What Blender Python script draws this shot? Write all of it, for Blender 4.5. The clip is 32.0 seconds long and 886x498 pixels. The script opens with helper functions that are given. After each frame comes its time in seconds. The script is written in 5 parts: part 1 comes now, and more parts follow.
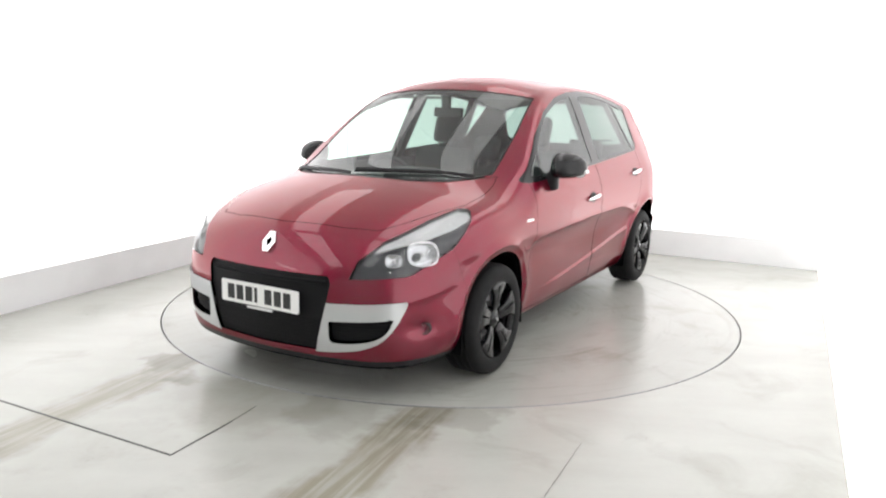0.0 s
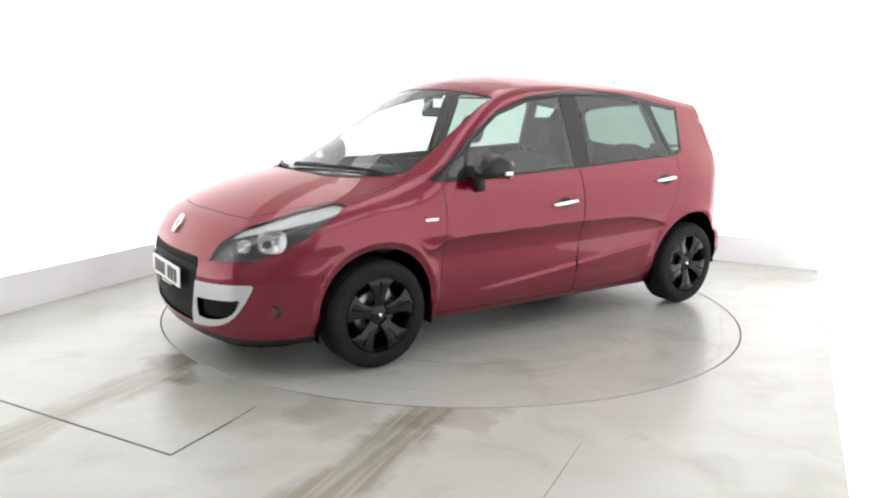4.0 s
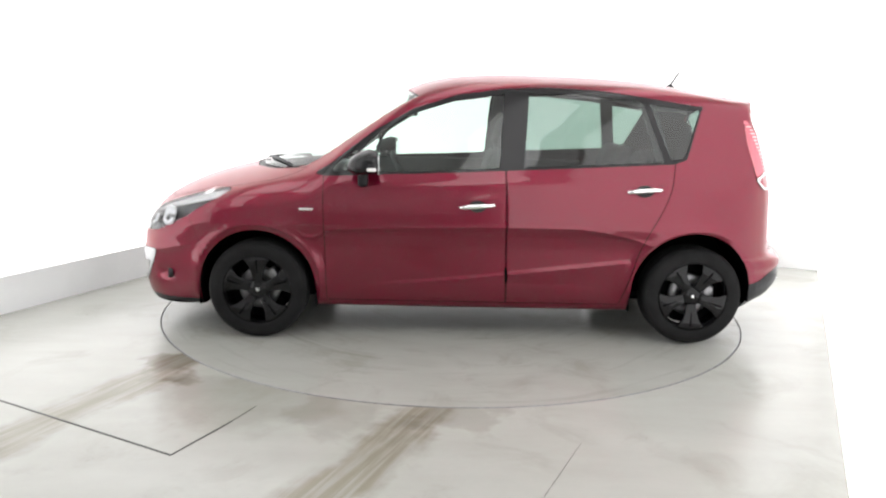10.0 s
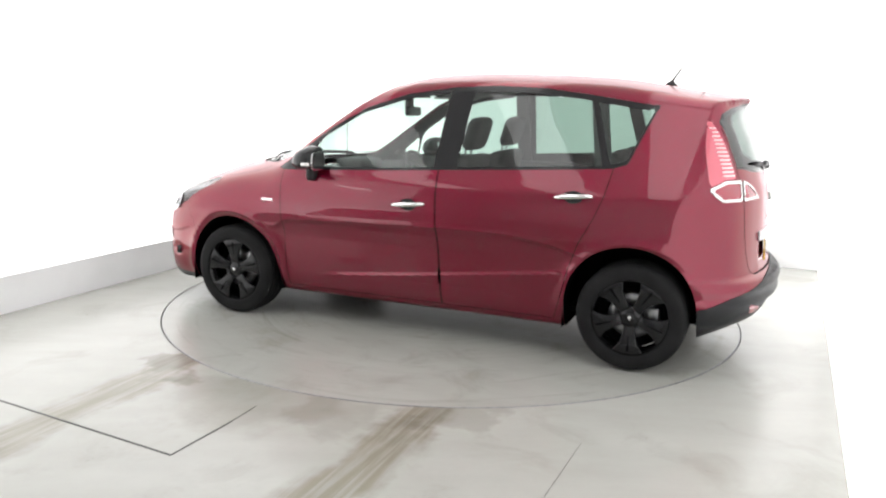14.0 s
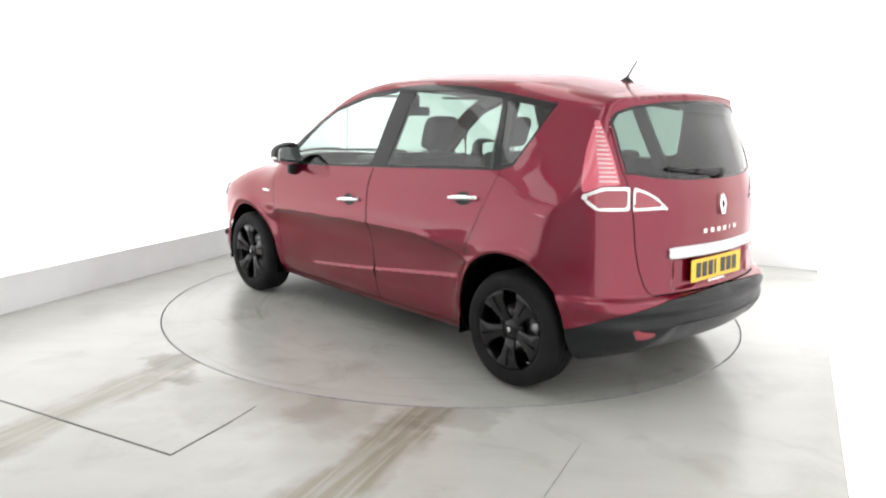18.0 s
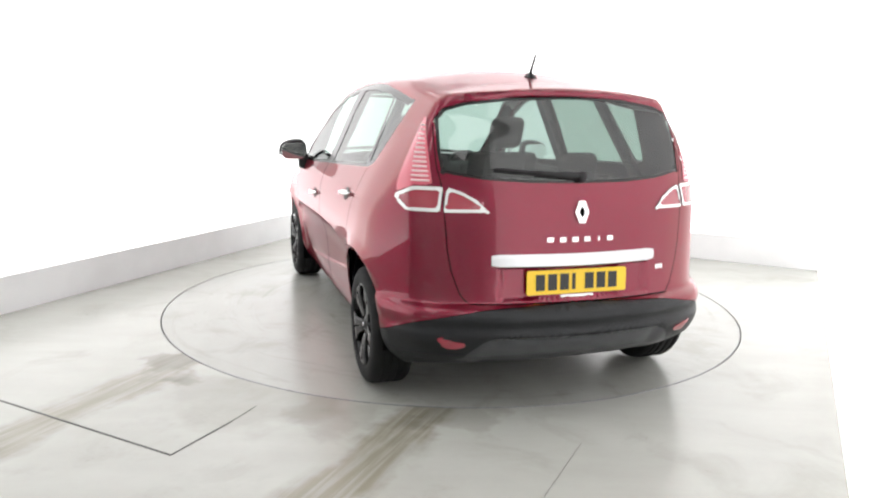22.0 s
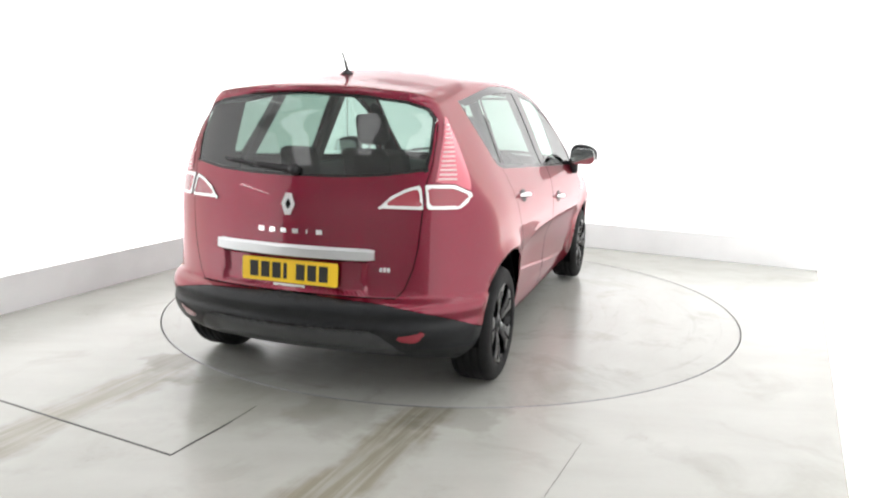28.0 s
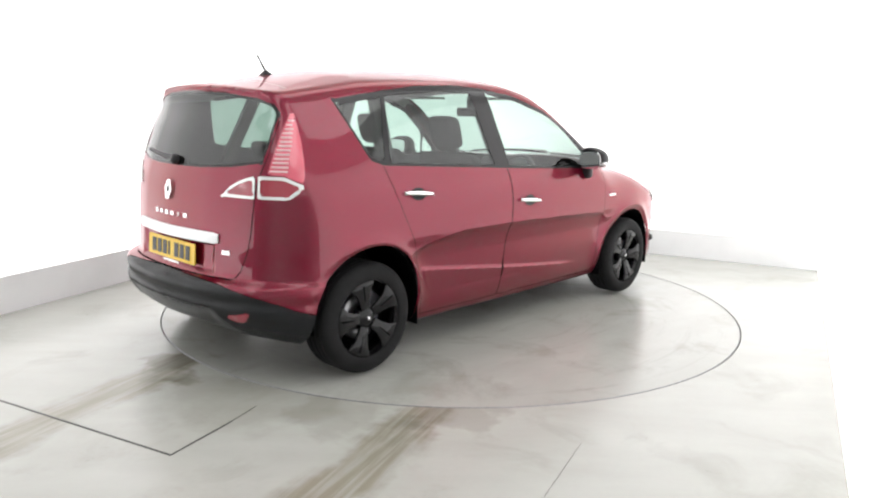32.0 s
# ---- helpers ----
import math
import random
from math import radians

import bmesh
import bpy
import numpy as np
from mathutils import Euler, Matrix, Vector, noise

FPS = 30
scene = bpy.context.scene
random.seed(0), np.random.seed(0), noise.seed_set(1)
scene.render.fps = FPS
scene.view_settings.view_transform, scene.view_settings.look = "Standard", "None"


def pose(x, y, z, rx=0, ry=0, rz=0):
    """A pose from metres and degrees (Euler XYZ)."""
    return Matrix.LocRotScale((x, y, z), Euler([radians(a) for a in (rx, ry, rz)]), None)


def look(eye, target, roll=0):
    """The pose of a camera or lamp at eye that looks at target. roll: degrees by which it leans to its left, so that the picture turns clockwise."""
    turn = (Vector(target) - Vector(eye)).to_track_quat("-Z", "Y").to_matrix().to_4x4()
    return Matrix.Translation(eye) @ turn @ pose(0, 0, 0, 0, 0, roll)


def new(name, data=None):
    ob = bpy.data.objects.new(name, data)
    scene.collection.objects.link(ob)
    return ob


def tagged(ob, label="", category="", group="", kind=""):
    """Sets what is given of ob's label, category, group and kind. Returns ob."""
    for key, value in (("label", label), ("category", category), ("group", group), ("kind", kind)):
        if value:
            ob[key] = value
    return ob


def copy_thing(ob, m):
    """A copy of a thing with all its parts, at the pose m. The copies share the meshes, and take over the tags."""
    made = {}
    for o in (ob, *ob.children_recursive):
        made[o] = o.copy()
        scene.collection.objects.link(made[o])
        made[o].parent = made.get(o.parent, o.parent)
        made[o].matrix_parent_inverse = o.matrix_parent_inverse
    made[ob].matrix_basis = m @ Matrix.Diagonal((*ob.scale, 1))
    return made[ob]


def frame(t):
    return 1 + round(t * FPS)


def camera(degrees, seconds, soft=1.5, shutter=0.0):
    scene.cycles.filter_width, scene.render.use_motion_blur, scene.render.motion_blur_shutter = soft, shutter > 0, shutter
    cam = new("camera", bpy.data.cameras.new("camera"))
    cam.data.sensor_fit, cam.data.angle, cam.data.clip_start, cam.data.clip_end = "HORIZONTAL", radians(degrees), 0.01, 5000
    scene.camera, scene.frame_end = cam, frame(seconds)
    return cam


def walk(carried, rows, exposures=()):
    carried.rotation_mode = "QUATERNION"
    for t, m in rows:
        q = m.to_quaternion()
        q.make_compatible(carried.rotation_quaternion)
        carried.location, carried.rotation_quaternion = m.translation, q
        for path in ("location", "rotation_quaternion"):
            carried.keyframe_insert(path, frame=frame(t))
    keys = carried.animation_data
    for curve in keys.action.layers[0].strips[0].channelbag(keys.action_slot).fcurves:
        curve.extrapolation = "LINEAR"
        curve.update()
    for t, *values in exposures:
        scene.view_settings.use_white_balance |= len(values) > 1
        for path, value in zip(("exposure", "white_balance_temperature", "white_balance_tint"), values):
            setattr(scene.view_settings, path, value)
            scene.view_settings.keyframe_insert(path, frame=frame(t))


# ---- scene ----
import functools

# camera, fixed on its bracket
cam = camera(61.43, 32.0, soft=2.2)
EYE = Vector((0.0, -5.494, 1.445))
VIEW = look(EYE, EYE + Vector((-0.01132, 0.98222, -0.18752)), 1.19)
walk(cam, [(0.0, VIEW), (32.0, VIEW)])
scene.view_settings.exposure = -0.70

# heading of the turntable, degrees against seconds
HEADING = [(0, 240.03), (1, 234.2), (2, 228.2), (3, 222.33), (3.5, 219.4), (5.5, 207.42), (6, 204.53), (7, 198.76), (8, 192.83), (9, 186.94),
           (10, 181), (11, 175.2), (12, 169.35), (13, 163.4), (14, 157.65), (14.5, 154.75), (16.5, 142.75), (17, 139.8), (18, 133.8), (19, 127.7),
           (20, 121.65), (21, 115.5), (22, 109.25), (23, 103.2), (24, 96.95), (25, 90.6), (25.5, 87.45), (27.5, 74.95), (28, 71.85), (29, 65.9),
           (30, 59.75), (31, 53.55), (32, 47.43)]
CAR_AT = Vector((-0.1365, 0.113, 0.0))   # middle of the wheelbase on the turntable

# ---- light ----
world = bpy.data.worlds.new("studio_world")
scene.world = world
world.use_nodes = True
world.node_tree.nodes["Background"].inputs[0].default_value = (1, 1, 1, 1)
world.node_tree.nodes["Background"].inputs[1].default_value = 0.02
# ---- materials ----
def principled(name, color, rough=0.5, metal=0.0, **more):
    m = bpy.data.materials.new(name)
    m.use_nodes = True
    b = m.node_tree.nodes["Principled BSDF"]
    b.inputs["Base Color"].default_value = (*color, 1)
    b.inputs["Roughness"].default_value = rough
    b.inputs["Metallic"].default_value = metal
    for key, value in more.items():
        b.inputs[key.replace("_", " ")].default_value = value
    return m


def node(m, kind, **inputs):
    n = m.node_tree.nodes.new(kind)
    for key, value in inputs.items():
        n.inputs[key.replace("_", " ")].default_value = value
    return n


def link(m, a, b):
    m.node_tree.links.new(a, b)


def vary(m, scale, amount, color2=None, bump=0.0, bump_scale=None, rough=0.0):
    """Two scales of noise in the colour, a little in the gloss, and a fine relief."""
    b = m.node_tree.nodes["Principled BSDF"]
    base = b.inputs["Base Color"].default_value[:]
    at = node(m, "ShaderNodeTexCoord")
    n1 = node(m, "ShaderNodeTexNoise", Scale=scale, Detail=6.0, Roughness=0.6)
    link(m, at.outputs["Object"], n1.inputs["Vector"])
    mix = node(m, "ShaderNodeMix")
    mix.data_type = "RGBA"
    mix.inputs["A"].default_value = base
    mix.inputs["B"].default_value = (*(color2 or [c * (1 - amount) for c in base[:3]]), 1)
    ramp = node(m, "ShaderNodeMapRange", From_Min=0.35, From_Max=0.65)
    link(m, n1.outputs["Fac"], ramp.inputs["Value"])
    link(m, ramp.outputs["Result"], mix.inputs["Factor"])
    link(m, mix.outputs["Result"], b.inputs["Base Color"])
    if rough:
        r = b.inputs["Roughness"].default_value
        rr = node(m, "ShaderNodeMapRange", To_Min=max(0.0, r - rough), To_Max=r + rough)
        link(m, n1.outputs["Fac"], rr.inputs["Value"])
        link(m, rr.outputs["Result"], b.inputs["Roughness"])
    if bump:
        n2 = node(m, "ShaderNodeTexNoise", Scale=bump_scale or scale * 12, Detail=3.0)
        link(m, at.outputs["Object"], n2.inputs["Vector"])
        bp = node(m, "ShaderNodeBump", Strength=bump, Distance=0.002)
        link(m, n2.outputs["Fac"], bp.inputs["Height"])
        link(m, bp.outputs["Normal"], b.inputs["Normal"])
    return m


PAINT = principled("red_car_paint", (0.175, 0.0032, 0.0225), 0.31, 0.70, Coat_Weight=0.68, Coat_IOR=1.72, Coat_Roughness=0.015, Specular_IOR_Level=0.2, Specular_Tint=(0.72, 0.15, 0.24, 1))
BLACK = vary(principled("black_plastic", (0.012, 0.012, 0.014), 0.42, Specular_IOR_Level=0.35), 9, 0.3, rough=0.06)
GLOSSBLACK = principled("gloss_black", (0.012, 0.012, 0.013), 0.16, 0.0, Specular_IOR_Level=0.35)
TEXTURED = vary(principled("grained_plastic", (0.011, 0.012, 0.014), 0.40, Specular_IOR_Level=0.3), 14, 0.25, bump=0.25, bump_scale=900, rough=0.06)
RUBBER = vary(principled("tyre_rubber", (0.0075, 0.0075, 0.008), 0.75, Specular_IOR_Level=0.25), 8, 0.35, bump=0.2, bump_scale=260, rough=0.08)
RIM = principled("black_alloy", (0.005, 0.005, 0.006), 0.12, 0.0, Specular_IOR_Level=0.32)
CHROME = principled("chrome", (0.86, 0.86, 0.87), 0.10, 1.0)
SATIN = principled("satin_silver", (0.60, 0.61, 0.62), 0.32, 0.85)
STEEL = vary(principled("brake_steel", (0.30, 0.30, 0.31), 0.35, 0.9), 30, 0.3)
DARK = principled("dark_lining", (0.004, 0.004, 0.0045), 0.95, Specular_IOR_Level=0.0)
CLOTH = vary(principled("charcoal_cloth", (0.045, 0.045, 0.048), 0.95), 40, 0.35, bump=0.15, bump_scale=160)
TRIM = vary(principled("soft_dash_plastic", (0.050, 0.051, 0.054), 0.6), 18, 0.25, bump=0.1, bump_scale=200)
HEADLINING = vary(principled("grey_headlining", (0.35, 0.35, 0.34), 0.95), 30, 0.1)
# ---- part helpers ----
def mesh_of(bm, name, material, smooth=True):
    me = bpy.data.meshes.new(name)
    bm.to_mesh(me)
    bm.free()
    for m in (material if isinstance(material, (list, tuple)) else [material]):
        me.materials.append(m)
    me.polygons.foreach_set("use_smooth", [smooth] * len(me.polygons))
    return me


def part(name, bm, material, parent=None, label="", smooth=True):
    """One bmesh as one mesh object under a thing or under a part."""
    ob = new(name, mesh_of(bm, name, material, smooth))
    ob.parent = parent
    return tagged(ob, label)


def box_bm(lo, hi, bevel=0.0, segments=2):
    bm = bmesh.new()
    bmesh.ops.create_cube(bm, size=1)
    lo, hi = Vector(lo), Vector(hi)
    for v in bm.verts:
        v.co = Vector([(lo[k] + hi[k]) / 2 + v.co[k] * (hi[k] - lo[k]) for k in range(3)])
    if bevel:
        bmesh.ops.bevel(bm, geom=bm.edges[:], offset=bevel, segments=segments, profile=0.5, affect="EDGES")
    return bm


def prism_bm(points, depth, bevel=0.0):
    """A plate: outline points in x, z extruded along y from 0 to depth."""
    bm = bmesh.new()
    a = [bm.verts.new((x, 0, z)) for x, z in points]
    f = bm.faces.new(a)
    r = bmesh.ops.extrude_face_region(bm, geom=[f])
    for v in r["geom"]:
        if isinstance(v, bmesh.types.BMVert):
            v.co.y += depth
    bmesh.ops.recalc_face_normals(bm, faces=bm.faces[:])
    if bevel:
        bmesh.ops.bevel(bm, geom=bm.edges[:], offset=bevel, segments=2, profile=0.5, affect="EDGES")
    return bm


def lathe_bm(profile, turns=48):
    """Turns a list of (radius, along) round the y axis."""
    bm = bmesh.new()
    rings = []
    for r, h in profile:
        rings.append([bm.verts.new((r * math.cos(a), h, r * math.sin(a))) for a in [2 * math.pi * k / turns for k in range(turns)]])
    for p, q in zip(rings, rings[1:]):
        for k in range(turns):
            bm.faces.new((p[k], p[(k + 1) % turns], q[(k + 1) % turns], q[k]))
    bmesh.ops.recalc_face_normals(bm, faces=bm.faces[:])
    return bm


def join_bm(*many):
    out = bmesh.new()
    for b in many:
        me = bpy.data.meshes.new("tmp")
        b.to_mesh(me)
        b.free()
        out.from_mesh(me)
        bpy.data.meshes.remove(me)
    return out


# ---- room ----
DISC_R, GAP_R = 2.055, 2.0635
CORNERS = [(-1.314, 3.745), (3.463, 1.40), (0.62, -4.95), (0.55, -7.00), (-5.50, -7.00)]   # back left, back right, along the side wall, behind
LEFT_FRONT = (-5.48, -6.9)
ROOM_H = 3.4

WALL = vary(principled("white_wall_paint", (0.93, 0.93, 0.92), 0.9), 1.2, 0.03)
PLAIN = vary(principled("plain_wall_paint", (0.86, 0.86, 0.86), 0.9), 1.2, 0.06)
CEIL = vary(principled("ceiling_paint", (0.86, 0.86, 0.86), 0.9), 1.0, 0.05)
SKIRT = vary(principled("grey_white_skirting", (0.92, 0.925, 0.93), 0.6), 1.5, 0.08)
CONCRETE = principled("sealed_concrete", (0.44, 0.45, 0.42), 0.35)


def mixed(m, kind, a, b, factor):
    """A colour mix; a and b are sockets or colours, factor a socket or a number."""
    n = node(m, "ShaderNodeMix")
    n.data_type, n.blend_type = "RGBA", kind
    for key, value in (("A", a), ("B", b), ("Factor", factor)):
        if isinstance(value, bpy.types.NodeSocket):
            link(m, value, n.inputs[key])
        else:
            n.inputs[key].default_value = (*value, 1) if isinstance(value, tuple) else value
    return n.outputs["Result"]


def math_of(m, op, a, b=0.0, c=0.0):
    n = m.node_tree.nodes.new("ShaderNodeMath")
    n.operation = op
    for k, value in enumerate((a, b, c)):
        if isinstance(value, bpy.types.NodeSocket):
            link(m, value, n.inputs[k])
        else:
            n.inputs[k].default_value = value
    return n.outputs[0]


def mapped(m, value, a, b, c=0.0, d=1.0, smooth=True):
    n = node(m, "ShaderNodeMapRange", From_Min=a, From_Max=b, To_Min=c, To_Max=d)
    n.interpolation_type = "SMOOTHSTEP" if smooth else "LINEAR"
    link(m, value, n.inputs["Value"])
    return n.outputs["Result"]


def concrete(m, tracks):
    b = m.node_tree.nodes["Principled BSDF"]
    at = node(m, "ShaderNodeTexCoord").outputs["Object"]

    def noise_at(scale, detail=6.0, rough=0.6, distort=0.0, vector=at):
        n = node(m, "ShaderNodeTexNoise", Scale=scale, Detail=detail, Roughness=rough, Distortion=distort)
        link(m, vector, n.inputs["Vector"])
        return n.outputs["Fac"]

    big, mid, fine = noise_at(0.8, 2.0), noise_at(4.0, 4.0, 0.5), noise_at(38.0, 3.0, 0.6)
    col = mixed(m, "MIX", FLOOR_LIGHT, FLOOR_DARK, mapped(m, big, 0.0, 1.0, 0.0, 1.0, False))
    col = mixed(m, "MULTIPLY", col, (0.90, 0.90, 0.885), mid)
    col = mixed(m, "MULTIPLY", col, (0.96, 0.96, 0.955), fine)
    smear = node(m, "ShaderNodeVectorMath")
    smear.operation = "MULTIPLY"
    smear.inputs[1].default_value = (1.6, 5.5, 1.0)
    link(m, at, smear.inputs[0])
    dirt = mapped(m, noise_at(1.0, 3.0, 0.5, 0.0, smear.outputs[0]), 0.25, 0.95, 0.0, 1.0, False)
    col = mixed(m, "MULTIPLY", col, (0.88, 0.88, 0.86), dirt)
    # cloudy stains, and scuffs that follow the turntable's turn
    cloud = mapped(m, noise_at(2.3, 5.0, 0.62, 0.6), 0.50, 0.72)
    col = mixed(m, "MULTIPLY", col, (0.80, 0.80, 0.77), math_of(m, "MULTIPLY", cloud, 0.55 if tracks else 0.9))
    speck = mapped(m, noise_at(16.0, 3.0, 0.7, 0.4), 0.62, 0.78)
    col = mixed(m, "MULTIPLY", col, (0.74, 0.735, 0.70), math_of(m, "MULTIPLY", speck, math_of(m, "MULTIPLY", cloud, 0.9)))
    if not tracks:
        flat = node(m, "ShaderNodeSeparateXYZ")
        link(m, at, flat.inputs[0])
        polar = node(m, "ShaderNodeCombineXYZ")
        reach = math_of(m, "SQRT", math_of(m, "ADD", math_of(m, "POWER", flat.outputs[0], 2.0), math_of(m, "POWER", flat.outputs[1], 2.0)))
        link(m, math_of(m, "MULTIPLY", reach, 9.0), polar.inputs[0])
        link(m, math_of(m, "MULTIPLY", math_of(m, "ARCTAN2", flat.outputs[1], flat.outputs[0]), 1.6), polar.inputs[1])
        scuff = mapped(m, noise_at(1.0, 5.0, 0.68, 0.9, polar.outputs[0]), 0.52, 0.80)
        col = mixed(m, "MULTIPLY", col, (0.80, 0.80, 0.775), scuff)
    gloss = mapped(m, big, 0.0, 1.0, FLOOR_GLOSS[0], FLOOR_GLOSS[1], False)
    if tracks:
        sep = node(m, "ShaderNodeSeparateXYZ")
        link(m, at, sep.inputs[0])
        x, y = sep.outputs[0], sep.outputs[1]
        across = math_of(m, "ADD", math_of(m, "MULTIPLY", x, 0.932), math_of(m, "MULTIPLY", y, -0.363))
        along = math_of(m, "ADD", math_of(m, "MULTIPLY", x, 0.363), math_of(m, "MULTIPLY", y, 0.932))
        wave = node(m, "ShaderNodeCombineXYZ")
        link(m, math_of(m, "MULTIPLY", across, 26.0), wave.inputs[0])
        link(m, math_of(m, "MULTIPLY", along, 1.3), wave.inputs[1])
        streak = mapped(m, noise_at(1.0, 4.0, 0.6, 0.3, wave.outputs[0]), 0.30, 0.62, 0.45, 1.0)
        fray = math_of(m, "MULTIPLY", math_of(m, "SUBTRACT", mid, 0.5), 0.30)
        total = None
        for u0, half, strength in ((0.648, 0.150, 1.0), (-0.845, 0.145, 1.0)):
            d = math_of(m, "ADD", math_of(m, "ABSOLUTE", math_of(m, "SUBTRACT", across, u0)), fray)
            t = math_of(m, "MULTIPLY", mapped(m, d, half - 0.075, half + 0.045, strength, 0.0), mapped(m, along, -0.9, -0.2, 1.0, 0.0))
            total = t if total is None else math_of(m, "MAXIMUM", total, t)
        total = math_of(m, "MULTIPLY", total, streak)
        col = mixed(m, "MULTIPLY", col, TRACK_BROWN, total)
        # dark smudged patches beside the turntable
        for px, py, r, dark in ((-1.52, -1.56, 0.19, 0.75), (-0.95, -1.95, 0.45, 0.42), (-0.45, -2.15, 0.28, 0.40), (0.02, -2.12, 0.2, 0.45)):
            d = math_of(m, "SQRT", math_of(m, "ADD", math_of(m, "POWER", math_of(m, "SUBTRACT", x, px), 2.0), math_of(m, "POWER", math_of(m, "SUBTRACT", y, py), 2.0)))
            d = math_of(m, "ADD", d, math_of(m, "MULTIPLY", math_of(m, "SUBTRACT", mid, 0.5), 0.9))
            col = mixed(m, "MULTIPLY", col, (0.58, 0.56, 0.52), mapped(m, d, r * 0.6, r * 1.25, dark, 0.0))
    link(m, col, b.inputs["Base Color"])
    link(m, gloss, b.inputs["Roughness"])
    return m


FLOOR_LIGHT, FLOOR_DARK, FLOOR_GLOSS, TRACK_BROWN = (0.52, 0.52, 0.492), (0.445, 0.448, 0.420), (0.20, 0.30), (0.60, 0.555, 0.475)
concrete(CONCRETE, True)
FLOOR_LIGHT, FLOOR_DARK = (0.475, 0.475, 0.452), (0.40, 0.403, 0.380)
DISC_TOP = concrete(principled("turntable_concrete", (0.36, 0.36, 0.34), 0.3), False)


def ring_floor():
    """The concrete floor with a round hole for the turntable."""
    bm = bmesh.new()
    n = 128
    inner = [bm.verts.new((GAP_R * math.cos(2 * math.pi * k / n), GAP_R * math.sin(2 * math.pi * k / n), 0)) for k in range(n)]
    low = [bm.verts.new((v.co.x, v.co.y, -0.12)) for v in inner]
    outer = [bm.verts.new((14 * math.cos(2 * math.pi * k / n), 14 * math.sin(2 * math.pi * k / n), 0)) for k in range(n)]
    for k in range(n):
        j = (k + 1) % n
        bm.faces.new((inner[k], outer[k], outer[j], inner[j]))
        bm.faces.new((low[k], inner[k], inner[j], low[j]))
    return bm


floor = tagged(part("floor", ring_floor(), CONCRETE, smooth=False), "pale sealed concrete studio floor with brown tyre stains", "floor", kind="structure")
pit = tagged(part("turntable_pit", lathe_bm([(0.001, 0), (2.2, 0)], 64), DARK, smooth=False), "dark pit under the turntable", "pit", kind="structure")
pit.matrix_basis = pose(0, 0, -0.12, 90)


def wall_run(name, a, b, label, paint=None, board=True):
    """A wall from a to b, its inner face on that line, with a skirting board."""
    a, b = Vector((*a, 0)), Vector((*b, 0))
    d = (b - a)
    turn = pose(a.x, a.y, 0, 0, 0, math.degrees(math.atan2(d.y, d.x)))
    ob = tagged(part(name, box_bm((-0.1, 0, 0), (d.length + 0.1, 0.15, ROOM_H)), paint or WALL, smooth=False), label, "wall", kind="structure")
    ob.matrix_basis = turn
    if not board:
        return ob
    bm = box_bm((0.015, -0.015, 0), (d.length - 0.015, -0.0, 0.262), 0.003)
    sk = tagged(part("baseboard", bm, SKIRT, smooth=False), "tall grey-white skirting along the white wall", "baseboard", kind="structure")
    sk.matrix_basis = turn
    return ob


wall_run("wall_left", LEFT_FRONT, CORNERS[0], "plain white studio wall")
wall_run("wall_back", CORNERS[0], CORNERS[1], "plain white studio wall")
wall_run("wall_right", CORNERS[1], CORNERS[2], "plain white studio wall", board=False)
wall_run("wall_side", CORNERS[2], CORNERS[3], "plain white wall behind the camera", PLAIN, False)
wall_run("wall_front", CORNERS[3], CORNERS[4], "plain white wall behind the camera", PLAIN, False)
bm = box_bm((-7, -8, ROOM_H), (6, 6, ROOM_H + 0.1))
tagged(part("ceiling", bm, CEIL, smooth=False), "matt white studio ceiling", "ceiling", kind="structure")

GLOW = principled("light_diffuser", (0.90, 0.90, 0.90), 0.6)


def height_glow(m, base, foot, head):
    """A glowing diffuser: its strength falls with height, set for the mirror images on the car."""
    b = m.node_tree.nodes["Principled BSDF"]
    sep = node(m, "ShaderNodeSeparateXYZ")
    link(m, node(m, "ShaderNodeTexCoord").outputs["Object"], sep.inputs[0])
    low = math_of(m, "MULTIPLY", math_of(m, "EXPONENT", math_of(m, "MULTIPLY", sep.outputs[2], -3.2)), foot)
    high = mapped(m, sep.outputs[2], 0.9, 2.6, 0.0, head)
    link(m, math_of(m, "ADD", math_of(m, "ADD", low, high), base), b.inputs["Emission Strength"])
    b.inputs["Emission Color"].default_value = (1, 1, 1, 1)


height_glow(GLOW, 1.75, 1.6, -0.45)
GLOW_SOFT = principled("light_diffuser_soft", (0.90, 0.90, 0.90), 0.6)
height_glow(GLOW_SOFT, 1.72, 0.7, -0.40)
FRAME = principled("white_metal", (0.8, 0.8, 0.8), 0.4)


def wall_glow(a, b, z0, z1, glow):
    """A tall glowing panel added over a wall to keep it white, from a to b on the wall's line."""
    a, b = Vector((*a, 0)), Vector((*b, 0))
    d = b - a
    e = tagged(new("light_panel"), "tall white glowing panel added over the studio wall, brighter at its foot", "light panel", "light panels on the studio walls")
    e.matrix_basis = pose(a.x, a.y, z0, 0, 0, math.degrees(math.atan2(d.y, d.x)))
    part("tray", box_bm((0.01, -0.008, 0.01), (d.length - 0.01, -0.001, z1 - z0 - 0.01)), FRAME, e, smooth=False)
    part("diffuser", box_bm((0, -0.014, 0), (d.length, -0.008, z1 - z0)), glow, e, smooth=False)


def along(a, b, t):
    return (a[0] + (b[0] - a[0]) * t, a[1] + (b[1] - a[1]) * t)


